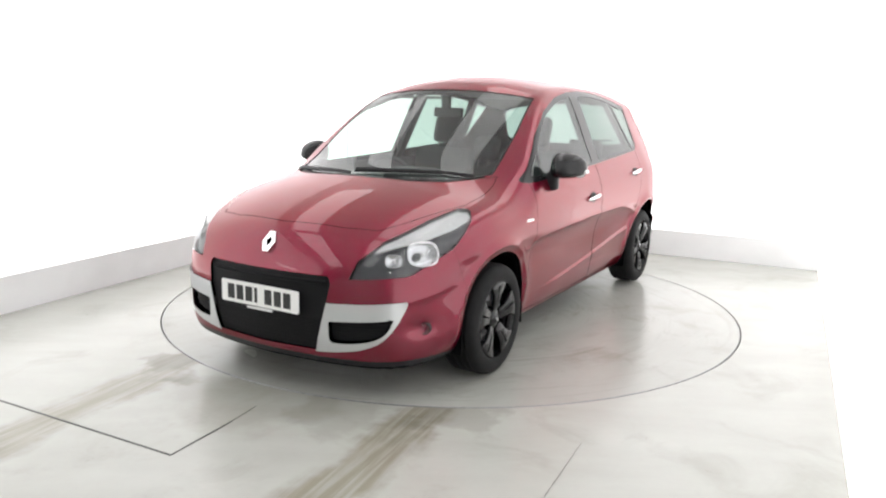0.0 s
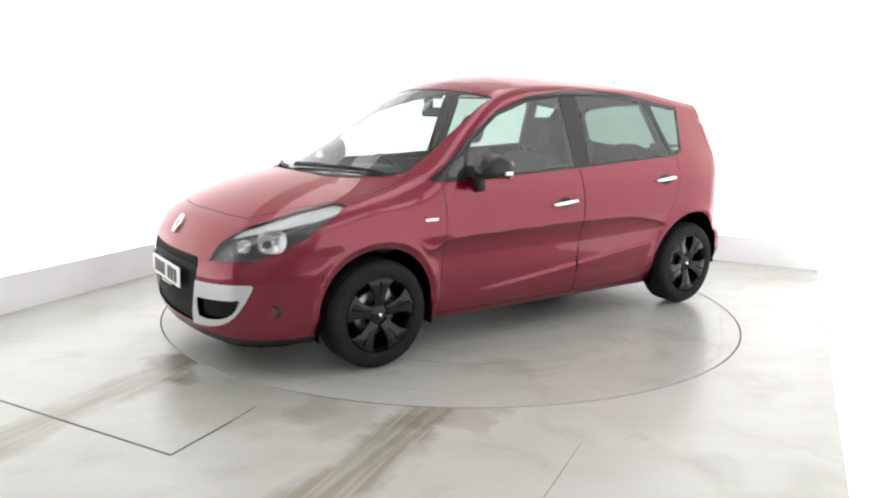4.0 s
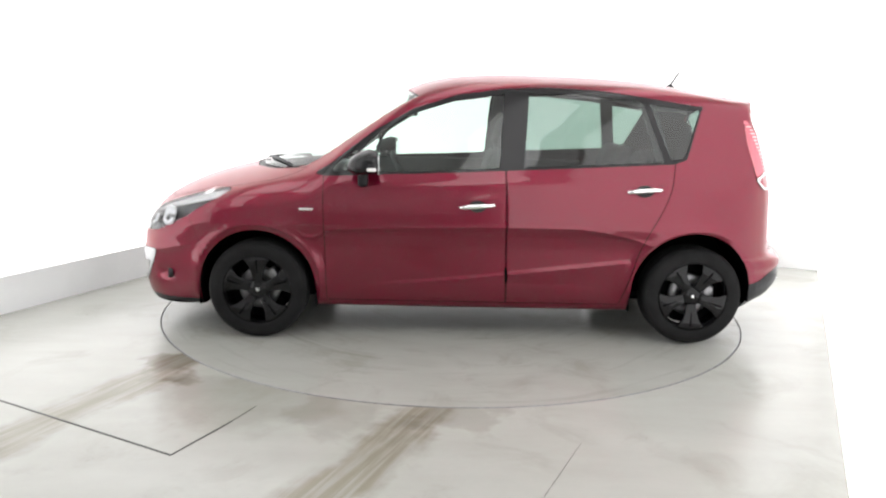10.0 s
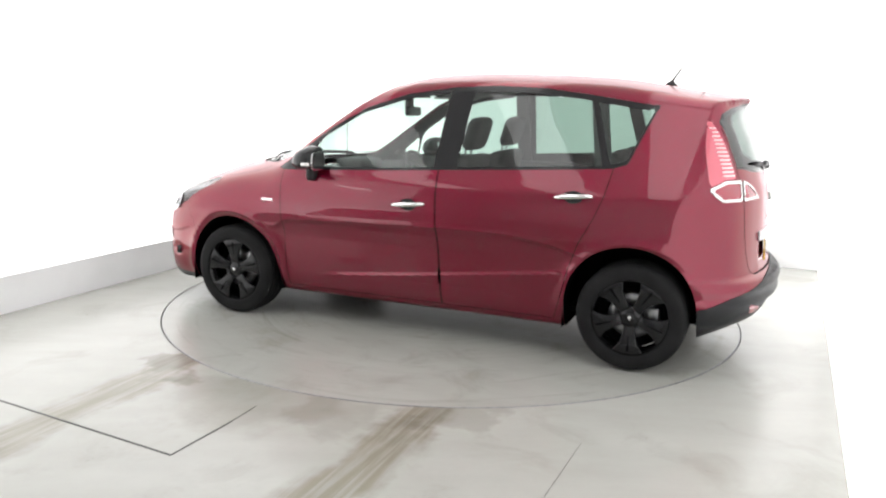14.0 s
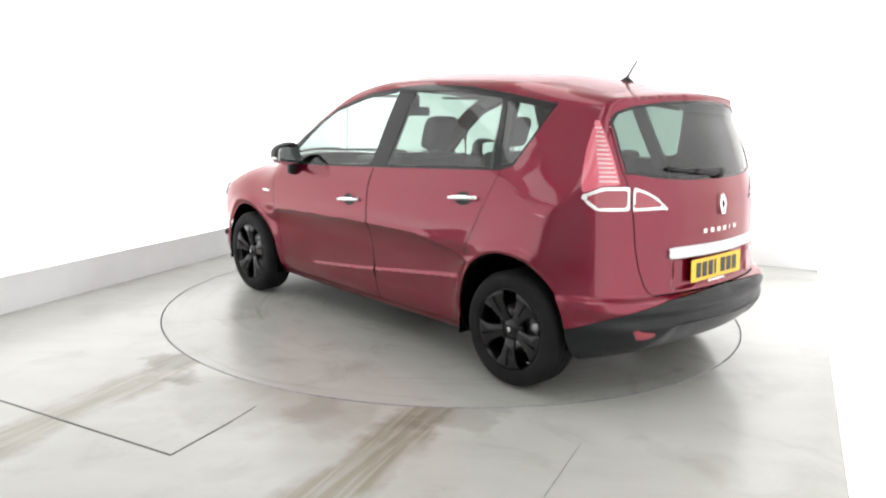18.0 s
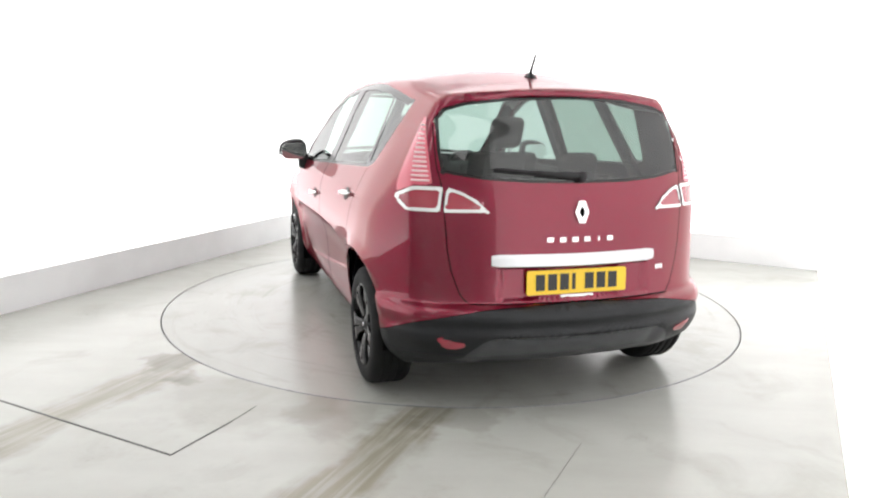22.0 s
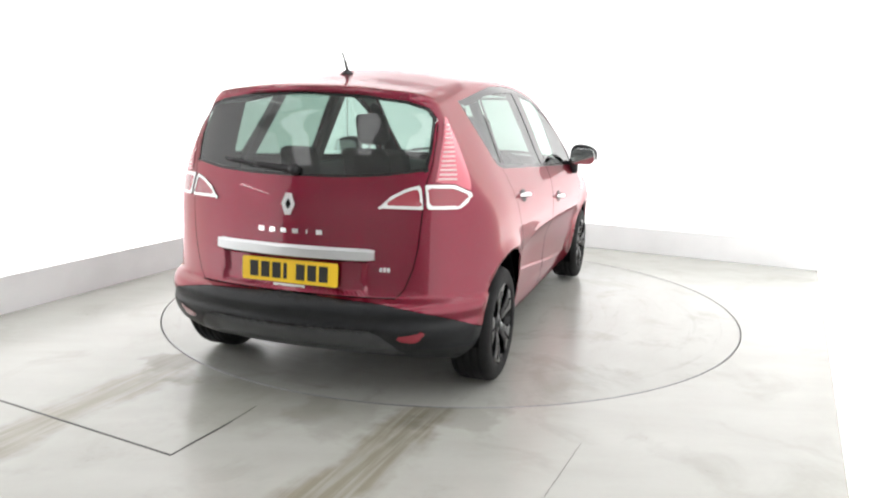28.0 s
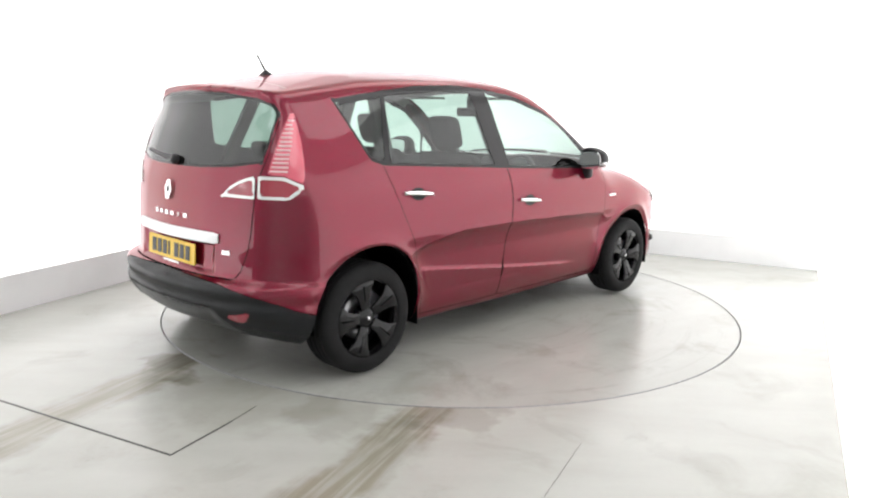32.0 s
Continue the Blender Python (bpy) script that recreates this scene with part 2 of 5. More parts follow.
for a, b, spans in ((LEFT_FRONT, CORNERS[0], (0.17, 0.335, 0.50, 0.665, 0.83, 0.997)), (CORNERS[0], CORNERS[1], (0.004, 0.34, 0.67, 0.996)),
                    (CORNERS[1], CORNERS[2], (0.004, 0.32, 0.64, 0.95))):
    for t0, t1 in zip(spans, spans[1:]):
        wall_glow(along(a, b, t0), along(a, b, t1), 0.004 if a == CORNERS[1] else 0.262, 3.36, GLOW_SOFT if a == CORNERS[1] else GLOW)

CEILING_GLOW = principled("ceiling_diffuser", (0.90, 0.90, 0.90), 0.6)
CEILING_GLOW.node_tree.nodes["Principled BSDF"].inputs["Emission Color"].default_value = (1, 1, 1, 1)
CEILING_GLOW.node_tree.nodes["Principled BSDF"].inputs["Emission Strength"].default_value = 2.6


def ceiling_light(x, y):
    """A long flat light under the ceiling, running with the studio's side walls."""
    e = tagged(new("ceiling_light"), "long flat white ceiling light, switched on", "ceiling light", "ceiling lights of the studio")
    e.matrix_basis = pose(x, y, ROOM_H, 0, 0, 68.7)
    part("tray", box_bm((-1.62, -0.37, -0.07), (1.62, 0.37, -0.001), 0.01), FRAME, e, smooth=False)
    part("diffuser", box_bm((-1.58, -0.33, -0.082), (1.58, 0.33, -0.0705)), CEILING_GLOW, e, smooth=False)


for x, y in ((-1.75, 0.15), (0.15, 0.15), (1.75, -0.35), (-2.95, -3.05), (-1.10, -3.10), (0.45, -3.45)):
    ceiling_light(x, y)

# ---- joints in the floor ----
JOINT = principled("joint_edge", (0.035, 0.037, 0.035), 0.45, 0.3)


def joint(a, b, w):
    """A thin steel edging strip let into the floor."""
    a, b = Vector((*a, 0)), Vector((*b, 0))
    d = b - a
    bm = box_bm((0, -w / 2, -0.01), (d.length, w / 2, 0.002), 0.0006, 1)
    ob = part("edging_strip", bm, JOINT, floor, "dark steel edging", smooth=False)
    ob.matrix_basis = pose(a.x, a.y, 0, 0, 0, math.degrees(math.atan2(d.y, d.x)))


joint((-3.40, -1.487), (-1.146, -2.630), 0.010)
joint((-1.146, -2.630), (-0.995, -2.281), 0.009)
joint((-0.995, -2.281), (-0.930, -2.100), 0.003)
joint((0.59, -2.42), (0.33, -2.98), 0.0012)

# slim tubes on the walls, out of the camera's view
TUBE = principled("tube_glow", (0.9, 0.9, 0.9), 0.4)
TUBE.node_tree.nodes["Principled BSDF"].inputs["Emission Color"].default_value = (1, 1, 1, 1)
TUBE.node_tree.nodes["Principled BSDF"].inputs["Emission Strength"].default_value = 14.0


def tube_light(x, y, z, turn, half):
    lamp = tagged(new("tube_light"), "slim white fluorescent tube light on the studio wall", "tube light", "tube lights on the studio walls")
    lamp.matrix_basis = pose(x, y, z, 0, 0, turn)
    part("housing", box_bm((-half - 0.04, -0.035, -0.03), (half + 0.04, -0.016, 0.03), 0.004), FRAME, lamp, smooth=False)
    part("tube", box_bm((-half, -0.065, -0.018), (half, -0.036, 0.018), 0.010, 3), TUBE, lamp)


tube_light(-4.02, -3.30, 2.0, math.degrees(math.atan2(2.66, 1.04)), 0.46)
tube_light(0.585, -5.95, 2.05, math.degrees(math.atan2(-2.05, -0.07)), 0.90)
# ---- the car's outer form ----
# x forward from the middle of the wheelbase, y to the car's left, z up
AXLE, ARCH_Z = 1.351, 0.335


def curve(xs, ys):
    """A smooth curve through a few stations (monotone cubic)."""
    xs, ys = np.array(xs, float), np.array(ys, float)
    h, d = np.diff(xs), np.diff(ys) / np.diff(xs)
    m = np.zeros(len(xs))
    m[0], m[-1] = d[0], d[-1]
    same = d[:-1] * d[1:] > 0
    w1, w2 = 2 * h[1:] + h[:-1], h[1:] + 2 * h[:-1]
    with np.errstate(divide="ignore", invalid="ignore"):
        m[1:-1] = np.where(same, (w1 + w2) / (w1 / d[:-1] + w2 / d[1:]), 0)

    def at(x):
        x = np.clip(x, xs[0], xs[-1])
        i = np.clip(np.searchsorted(xs, x) - 1, 0, len(xs) - 2)
        t = (x - xs[i]) / h[i]
        return ((2 * t ** 3 - 3 * t ** 2 + 1) * ys[i] + (t ** 3 - 2 * t ** 2 + t) * h[i] * m[i]
                + (3 * t ** 2 - 2 * t ** 3) * ys[i + 1] + (t ** 3 - t ** 2) * h[i] * m[i + 1])
    return at


TOP = curve([-2.3, -1.96, -1.86, -1.6, -1.4, -1.1, -0.7, -0.3, 0.05, 0.32, 0.45, 0.70, 1.40, 1.52, 1.75, 1.95, 2.10, 2.20, 2.32],
            [1.40, 1.500, 1.532, 1.570, 1.603, 1.645, 1.668, 1.675, 1.664, 1.622, 1.574, 1.440, 1.072, 1.046, 0.987, 0.914, 0.828, 0.725, 0.50])
CROWN = curve([-2.0, -1.4, -0.6, 0.2, 0.6, 1.0, 1.45, 1.9, 2.2], [0.14, 0.19, 0.23, 0.24, 0.28, 0.34, 0.20, 0.24, 0.30])
WIDTH = curve([0.12, 0.20, 0.28, 0.36, 0.47, 0.58, 0.66, 0.735, 0.80, 0.88, 0.97, 1.05, 1.20, 1.35, 1.50, 1.66],
              [0.785, 0.842, 0.882, 0.897, 0.900, 0.899, 0.908, 0.924, 0.924, 0.919, 0.902, 0.868, 0.800, 0.735, 0.663, 0.570])
PLAN = curve([-2.25, -2.05, -1.85, -1.6, -1.3, -0.8, 0.2, 1.0, 1.4, 1.7, 1.9, 2.1, 2.3],
             [0.80, 0.885, 0.945, 0.985, 1.0, 1.0, 1.0, 0.995, 0.985, 0.955, 0.915, 0.85, 0.76])
NOSE = curve([0.12, 0.19, 0.26, 0.36, 0.50, 0.62, 0.70, 0.80, 0.95, 1.2],
             [2.12, 2.19, 2.222, 2.236, 2.238, 2.225, 2.205, 2.175, 2.13, 2.0])
TAIL = curve([0.15, 0.24, 0.32, 0.42, 0.455, 0.50, 0.535, 0.565, 0.60, 0.75, 0.97, 1.10, 1.30, 1.44, 1.485, 1.515, 1.56, 1.70],
             [-1.86, -1.94, -2.055, -2.106, -2.097, -2.110, -2.092, -2.032, -2.025, -2.015, -2.0, -1.968, -1.895, -1.838, -1.835, -1.868, -1.872, -1.84])
FRONT_PLAN = curve([-0.3, 0, 0.3, 0.5, 0.6, 0.73, 0.8, 0.87, 0.95], [0.022, 0, 0.022, 0.062, 0.098, 0.20, 0.30, 0.44, 0.65])
REAR_PLAN = curve([-0.3, 0, 0.3, 0.5, 0.65, 0.75, 0.82, 0.95], [0.026, 0, 0.026, 0.075, 0.135, 0.20, 0.28, 0.50])


def smax(a, b, k):
    """The greater of two, rounded over the width k."""
    h = np.clip(0.5 + 0.5 * (a - b) / k, 0, 1)
    return b + (a - b) * h + k * h * (1 - h)


def bell(x, w):
    return np.exp(-(x / w) ** 2)


def step(x, a, b):
    t = np.clip((x - a) / (b - a), 0, 1)
    return t * t * (3 - 2 * t)


def ridge(d, up, down):
    """A pressed crease: hollow on both sides, with a small round on its top."""
    e = np.sqrt(d * d + 0.003 ** 2) - 0.003
    return np.clip(1 - e / np.where(d > 0, up, down), 0, 1) ** 2


SHOULDER = curve([-1.12, -1.03, -0.88, -0.53, -0.2, 0.2, 0.55, 0.88, 0.935, 0.975, 1.01, 1.05, 1.10, 1.16],
                 [0.615, 0.646, 0.688, 0.732, 0.732, 0.722, 0.712, 0.697, 0.685, 0.655, 0.645, 0.652, 0.682, 0.70])
LOWER = curve([-1.0, -0.5, 0, 0.4, 0.7], [0.526, 0.466, 0.406, 0.365, 0.34])


def undercut(x, z):
    """Below the line that runs from the bumper trim up to the front arch."""
    line = 0.522 + 0.055 * step(-x, -2.02, -1.72)
    return (1 - np.exp(-np.maximum(line - z, 0) / 0.016)) * step(z, 0.24, 0.42)


def side(x, z):
    """Half width of the flanks."""
    w = WIDTH(z) * PLAN(x)
    w = w - 0.026 * step(-x, 1.35, 1.95) * bell(z - 1.10, 0.24) + 0.018 * step(-x, 1.45, 1.85) * bell(z - 0.63, 0.15)      # lamps drawn in, full hips
    w = w - 0.045 * step(-x, 0.5, 1.6) * step(z, 1.0, 1.5)           # cabin draws in to the rear
    for a, r0 in ((AXLE, 0.385), (-AXLE, 0.395)):
        r = np.hypot(x - a, z - ARCH_Z)
        w = w + (0.012 * bell(r - r0, 0.07) + 0.011 * ridge(r - r0 - 0.002, 0.06, 0.03)) * step(z, 0.15, 0.35)     # arch lips
    mid = step(x, -1.12, -0.95) * (1 - step(x, 1.04, 1.13))
    under = np.maximum(SHOULDER(x) - z, 0) / 0.022                     # undercut below the shoulder crease
    w = w - 0.10 * mid * np.clip(SHOULDER(x) - z, 0, 0.36)                    # the doors draw in to the sill
    w = w - (0.009 + 0.005 * step(-x, 0.2, 0.9)) * mid * (1 - np.exp(-under)) + 0.003 * mid * ridge(z - SHOULDER(x), 0.03, 0.03)
    w = w - 0.012 * undercut(x, z) * step(x, 1.68, 1.86)
    low = LOWER(x)                                                     # lower crease, rising to the rear
    end = -0.945 + 1.7 * np.maximum(low - z, 0) ** 1.5                  # it bends down before the rear wheel
    fade = step(x, end - 0.012, end + 0.022) * (1 - step(x, 0.35, 0.75))
    w = w + 0.010 * fade * ridge(z - low, 0.022, 0.17)
    return w


def form(x, y, z):
    """Negative inside the body."""
    y = np.abs(y)
    flank = y - side(x, z)
    top = z - (TOP(x) - CROWN(x) * y * y)
    cabin = step(z, 0.95, 1.15)
    k = 0.13 - 0.075 * cabin
    f = smax(flank, top, k)
    nose = x - (NOSE(z) - FRONT_PLAN(y))
    nose = nose + 0.012 * undercut(x, z) * step(y, 0.70, 0.78)
    nose = nose + 0.028 * bell(y + 2.24 - x - 1.07, 0.10) * bell(z - 0.385, 0.045)      # fog lamp pocket
    f = smax(f, nose, 0.09)
    tail = (TAIL(z) + REAR_PLAN(y)) - x
    tail = tail + 0.022 * (1 - step(y, 0.36, 0.40)) * step(z, 0.565, 0.585) * (1 - step(z, 0.715, 0.728))   # plate recess
    tail = tail + 0.020 * (1 - step(y, 0.40, 0.50)) * (1 - step(z, 0.402, 0.418))      # set-in diffuser
    f = smax(f, tail, 0.05)
    floor_z = 0.185 + 0.05 * step(-x, 1.5, 1.9) + 0.06 * step(-x, 1.86, 2.06) - 0.012 * step(x, 1.6, 2.0)
    return smax(f, floor_z - z, 0.04)


def cast(origin, way, inset=0.0):
    """From inside points outward to the skin, by halving."""
    lo, hi = np.zeros(len(origin)), np.full(len(origin), 2.2)
    for _ in range(26):
        mid = (lo + hi) / 2
        p = origin + way * mid[:, None]
        out = form(p[:, 0], p[:, 1], p[:, 2]) > -inset
        hi, lo = np.where(out, mid, hi), np.where(out, lo, mid)
    return origin + way * lo[:, None]


def skin_normals(p):
    e = 0.002
    g = np.stack([form(*(p + np.eye(3)[k] * e).T) - form(*(p - np.eye(3)[k] * e).T) for k in range(3)], 1)
    return g / np.linalg.norm(g, axis=1)[:, None]


def skin_grid(n_long, n_fan, n_round, inset=0.0):
    """Points of the left half: rows from tail to nose, each from the floor up over the roof."""
    rows = []
    for k in range(n_fan):
        rows.append((-1.35, -90 * (1 - (k + 0.02) / n_fan)))
    for k in range(n_long + 1):
        rows.append((-1.35 + 2.85 * k / n_long, 0))
    for k in range(1, n_fan + 1):
        rows.append((1.5, 90 * (k - 0.02) / n_fan))
    phi = np.radians(np.interp(np.linspace(0, 1, n_round + 1), [0, 0.2, 0.62, 1], [-90, -30, 6, 90]))      # closest rows on the flanks
    o, d = [], []
    for x0, a in rows:
        a = math.radians(a)
        for f in phi:
            o.append((x0, 0, 0.72))
            d.append((math.sin(a), math.cos(a) * math.cos(f), math.cos(a) * math.sin(f)))
    p = cast(np.array(o, float), np.array(d, float), inset)
    p[np.abs(p[:, 1]) < 1e-4, 1] = 0
    return p.reshape(len(rows), n_round + 1, 3)
turntable = tagged(part("turntable", lathe_bm([(0.001, 0), (DISC_R - 0.004, 0), (DISC_R, -0.004), (DISC_R, -0.06)], 160), DISC_TOP, smooth=False),
                   "large round concrete-topped turntable set flush in the floor", "turntable")
turntable.data.transform(Matrix.Rotation(math.radians(90), 4, "X"))
part("edge_ring", lathe_bm([(DISC_R - 0.005, 0.0005), (DISC_R - 0.002, 0.001), (DISC_R + 0.001, -0.002), (DISC_R + 0.001, -0.05)], 160), STEEL, turntable,
     "thin steel edging ring").data.transform(Matrix.Rotation(math.radians(90), 4, "X"))

# ---- cutting the skin into panels ----
def outline(points, rounding=0.0):
    """Signed distance to a closed outline in a plane, negative inside."""
    p = np.array(points, float)
    q = np.roll(p, -1, axis=0)

    def at(u, v):
        d = np.full(u.shape, 1e9)
        inside = np.zeros(u.shape, bool)
        for (ax, ay), (bx, by) in zip(p, q):
            ex, ey = bx - ax, by - ay
            t = np.clip(((u - ax) * ex + (v - ay) * ey) / (ex * ex + ey * ey), 0, 1)
            d = np.minimum(d, np.hypot(u - ax - t * ex, v - ay - t * ey))
            cross = ((ay > v) != (by > v)) & (u < ex * (v - ay) / (ey if ey else 1e-12) + ax)
            inside ^= cross
        return np.where(inside, -d, d) - rounding
    return at


FAR = 1.0


def only(mask, g):
    return np.where(mask, g, FAR)


O_DLO = outline([(0.985, 1.033), (0.905, 1.080), (0.640, 1.285), (0.402, 1.423), (0.123, 1.514), (-0.172, 1.556), (-0.438, 1.568), (-0.75, 1.556),
                 (-1.02, 1.522), (-1.39, 1.466), (-1.268, 1.160), (-1.19, 1.134), (-0.504, 1.096), (0.18, 1.060), (0.93, 1.028)], 0.008)
O_PANE_F = outline([(0.655, 1.245), (0.42, 1.392), (0.13, 1.484), (-0.150, 1.522), (-0.125, 1.090), (0.18, 1.072), (0.76, 1.050), (0.70, 1.19)], 0.004)
O_PANE_V = outline([(0.885, 1.072), (0.735, 1.185), (0.78, 1.062), (0.88, 1.054)], 0.003)
O_PANE_R = outline([(-0.318, 1.530), (-0.60, 1.530), (-0.97, 1.498), (-1.025, 1.488), (-1.128, 1.146), (-0.504, 1.112), (-0.285, 1.100)], 0.006)
O_PANE_Q = outline([(-1.072, 1.480), (-1.370, 1.440), (-1.262, 1.178), (-1.22, 1.162), (-1.176, 1.158)], 0.004)
O_DOOR_F = outline([(0.922, 0.245), (0.926, 0.60), (0.930, 0.95), (0.934, 1.045), (0.18, 1.075), (-0.166, 1.085), (-0.165, 1.06), (-0.178, 0.65), (-0.192, 0.245)], 0.006)
O_DOOR_R = outline([(-0.197, 0.245), (-0.183, 0.65), (-0.170, 1.06), (-0.170, 1.085), (-0.504, 1.112), (-1.196, 1.148), (-1.192, 1.115), (-1.165, 0.98), (-1.118, 0.86), (-1.035, 0.70),
                    (-0.985, 0.56), (-0.945, 0.40), (-0.90, 0.245)], 0.006)
O_BONNET = outline([(2.068, -0.4), (2.064, 0.0), (2.050, 0.15), (2.018, 0.36), (1.958, 0.53), (1.84, 0.605), (1.727, 0.658), (1.50, 0.748), (1.32, 0.752),
                    (1.166, 0.734), (1.06, 0.715), (1.15, 0.655), (1.33, 0.53), (1.445, 0.36), (1.495, 0.17), (1.505, 0.0), (1.505, -0.4)], 0.0)
O_SCREEN = outline([(1.455, -0.4), (1.455, 0.0), (1.445, 0.17), (1.40, 0.34), (1.29, 0.51), (1.075, 0.680), (0.72, 0.660), (0.385, 0.612), (0.40, 0.55), (0.44, 0.40), (0.48, 0.15), (0.485, 0.0), (0.485, -0.4)], 0.006)
O_COWL = outline([(1.53, -0.4), (1.53, 0.0), (1.50, 0.25), (1.40, 0.45), (1.24, 0.60), (1.12, 0.66), (1.08, 0.64), (1.15, 0.55), (1.3, -0.4)])
O_LAMP = outline([(0.58, 0.634), (0.98, 0.652), (1.31, 0.764), (1.49, 0.878), (1.512, 0.920), (1.42, 0.925), (1.18, 0.882), (0.83, 0.797), (0.64, 0.71)], 0.004)
O_GRILLE = outline([(-0.4, 0.632), (0.388, 0.632), (0.402, 0.600), (0.386, 0.500), (0.325, 0.268), (-0.4, 0.262)], 0.004)
O_SILVER = outline([(0.385, 0.506), (0.56, 0.514), (0.738, 0.524), (0.726, 0.482), (0.708, 0.430), (0.685, 0.383), (0.664, 0.353), (0.635, 0.326), (0.60, 0.308), (0.552, 0.291), (0.49, 0.278), (0.427, 0.269), (0.325, 0.260)], 0.003)
O_SCOOP = outline([(0.410, 0.414), (0.55, 0.424), (0.684, 0.434), (0.672, 0.398), (0.655, 0.372), (0.630, 0.353), (0.595, 0.339), (0.545, 0.329), (0.49, 0.322), (0.435, 0.320), (0.416, 0.327), (0.409, 0.345)], 0.006)
O_FOG = outline([(0.96, 0.335), (1.05, 0.318), (1.16, 0.355), (1.225, 0.425), (1.10, 0.435), (1.0, 0.40)], 0.01)
O_TAILGATE = outline([(-0.4, 0.565), (0.530, 0.558), (0.563, 0.60), (0.598, 0.70), (0.616, 0.80), (0.628, 0.97), (0.634, 1.10), (0.648, 1.17), (0.650, 1.30), (0.640, 1.39),
                      (0.60, 1.45), (0.55, 1.50), (0.47, 1.56), (0.4, 1.8), (-0.4, 1.8)])
O_REAR_GLASS = outline([(-0.4, 1.498), (0.0, 1.498), (0.30, 1.486), (0.50, 1.462), (0.595, 1.432), (0.628, 1.39), (0.634, 1.25), (0.625, 1.155), (0.45, 1.128), (0.24, 1.116), (-0.4, 1.112)], 0.006)
O_TAILLAMP = outline([(0.983, 1.395), (1.02, 1.35), (1.06, 1.26), (1.087, 1.17), (1.102, 1.10), (1.10, 1.060), (1.05, 1.070), (0.97, 1.095), (0.850, 1.097), (0.90, 1.22), (0.95, 1.33)], 0.003)
O_CLUSTER = outline([(0.782, 0.978), (1.0, 0.978), (1.07, 1.01), (1.098, 1.045), (1.05, 1.058), (0.97, 1.083), (0.782, 1.083)], 0.003)
O_CLUSTER_LENS = outline([(0.798, 0.992), (0.990, 0.992), (1.058, 1.022), (1.070, 1.038), (0.962, 1.068), (0.798, 1.068)], 0.002)
O_CLUSTER2 = outline([(0.500, 0.980), (0.752, 0.977), (0.752, 1.082), (0.66, 1.062), (0.572, 1.028)], 0.003)
O_CLUSTER2_LENS = outline([(0.540, 0.993), (0.738, 0.990), (0.738, 1.067), (0.66, 1.050), (0.582, 1.020)], 0.002)
O_REFLECTOR = outline([(0.545, 0.386), (0.60, 0.392), (0.672, 0.408), (0.650, 0.370), (0.625, 0.356), (0.575, 0.360)], 0.003)
O_SLOT_SHADE = outline([(-0.183, 0.375), (-0.180, 0.42), (-0.177, 0.468), (-0.186, 0.474), (-0.194, 0.462), (-0.198, 0.41), (-0.196, 0.375)], 0.001)
O_DIFFUSER = outline([(-0.4, 0.402), (0.40, 0.404), (0.47, 0.385), (0.52, 0.33), (0.55, 0.25), (0.55, 0.1), (-0.4, 0.1)], 0.01)
BUMPER_TOP = curve([0, 0.45, 0.6, 0.8, 0.95, 1.15, 1.35], [0.560, 0.540, 0.520, 0.487, 0.455, 0.405, 0.372])
ARCHES = ((1.353, 0.328, 0.358), (-1.334, 0.352, 0.366))


def arch(x, z, grow=0.0):
    g = np.full(x.shape, FAR)
    for cx, cz, r in ARCHES:
        d = np.where(z > cz, np.hypot(x - cx, z - cz), np.abs(x - cx)) - r - grow
        g = np.minimum(g, d)
    return g


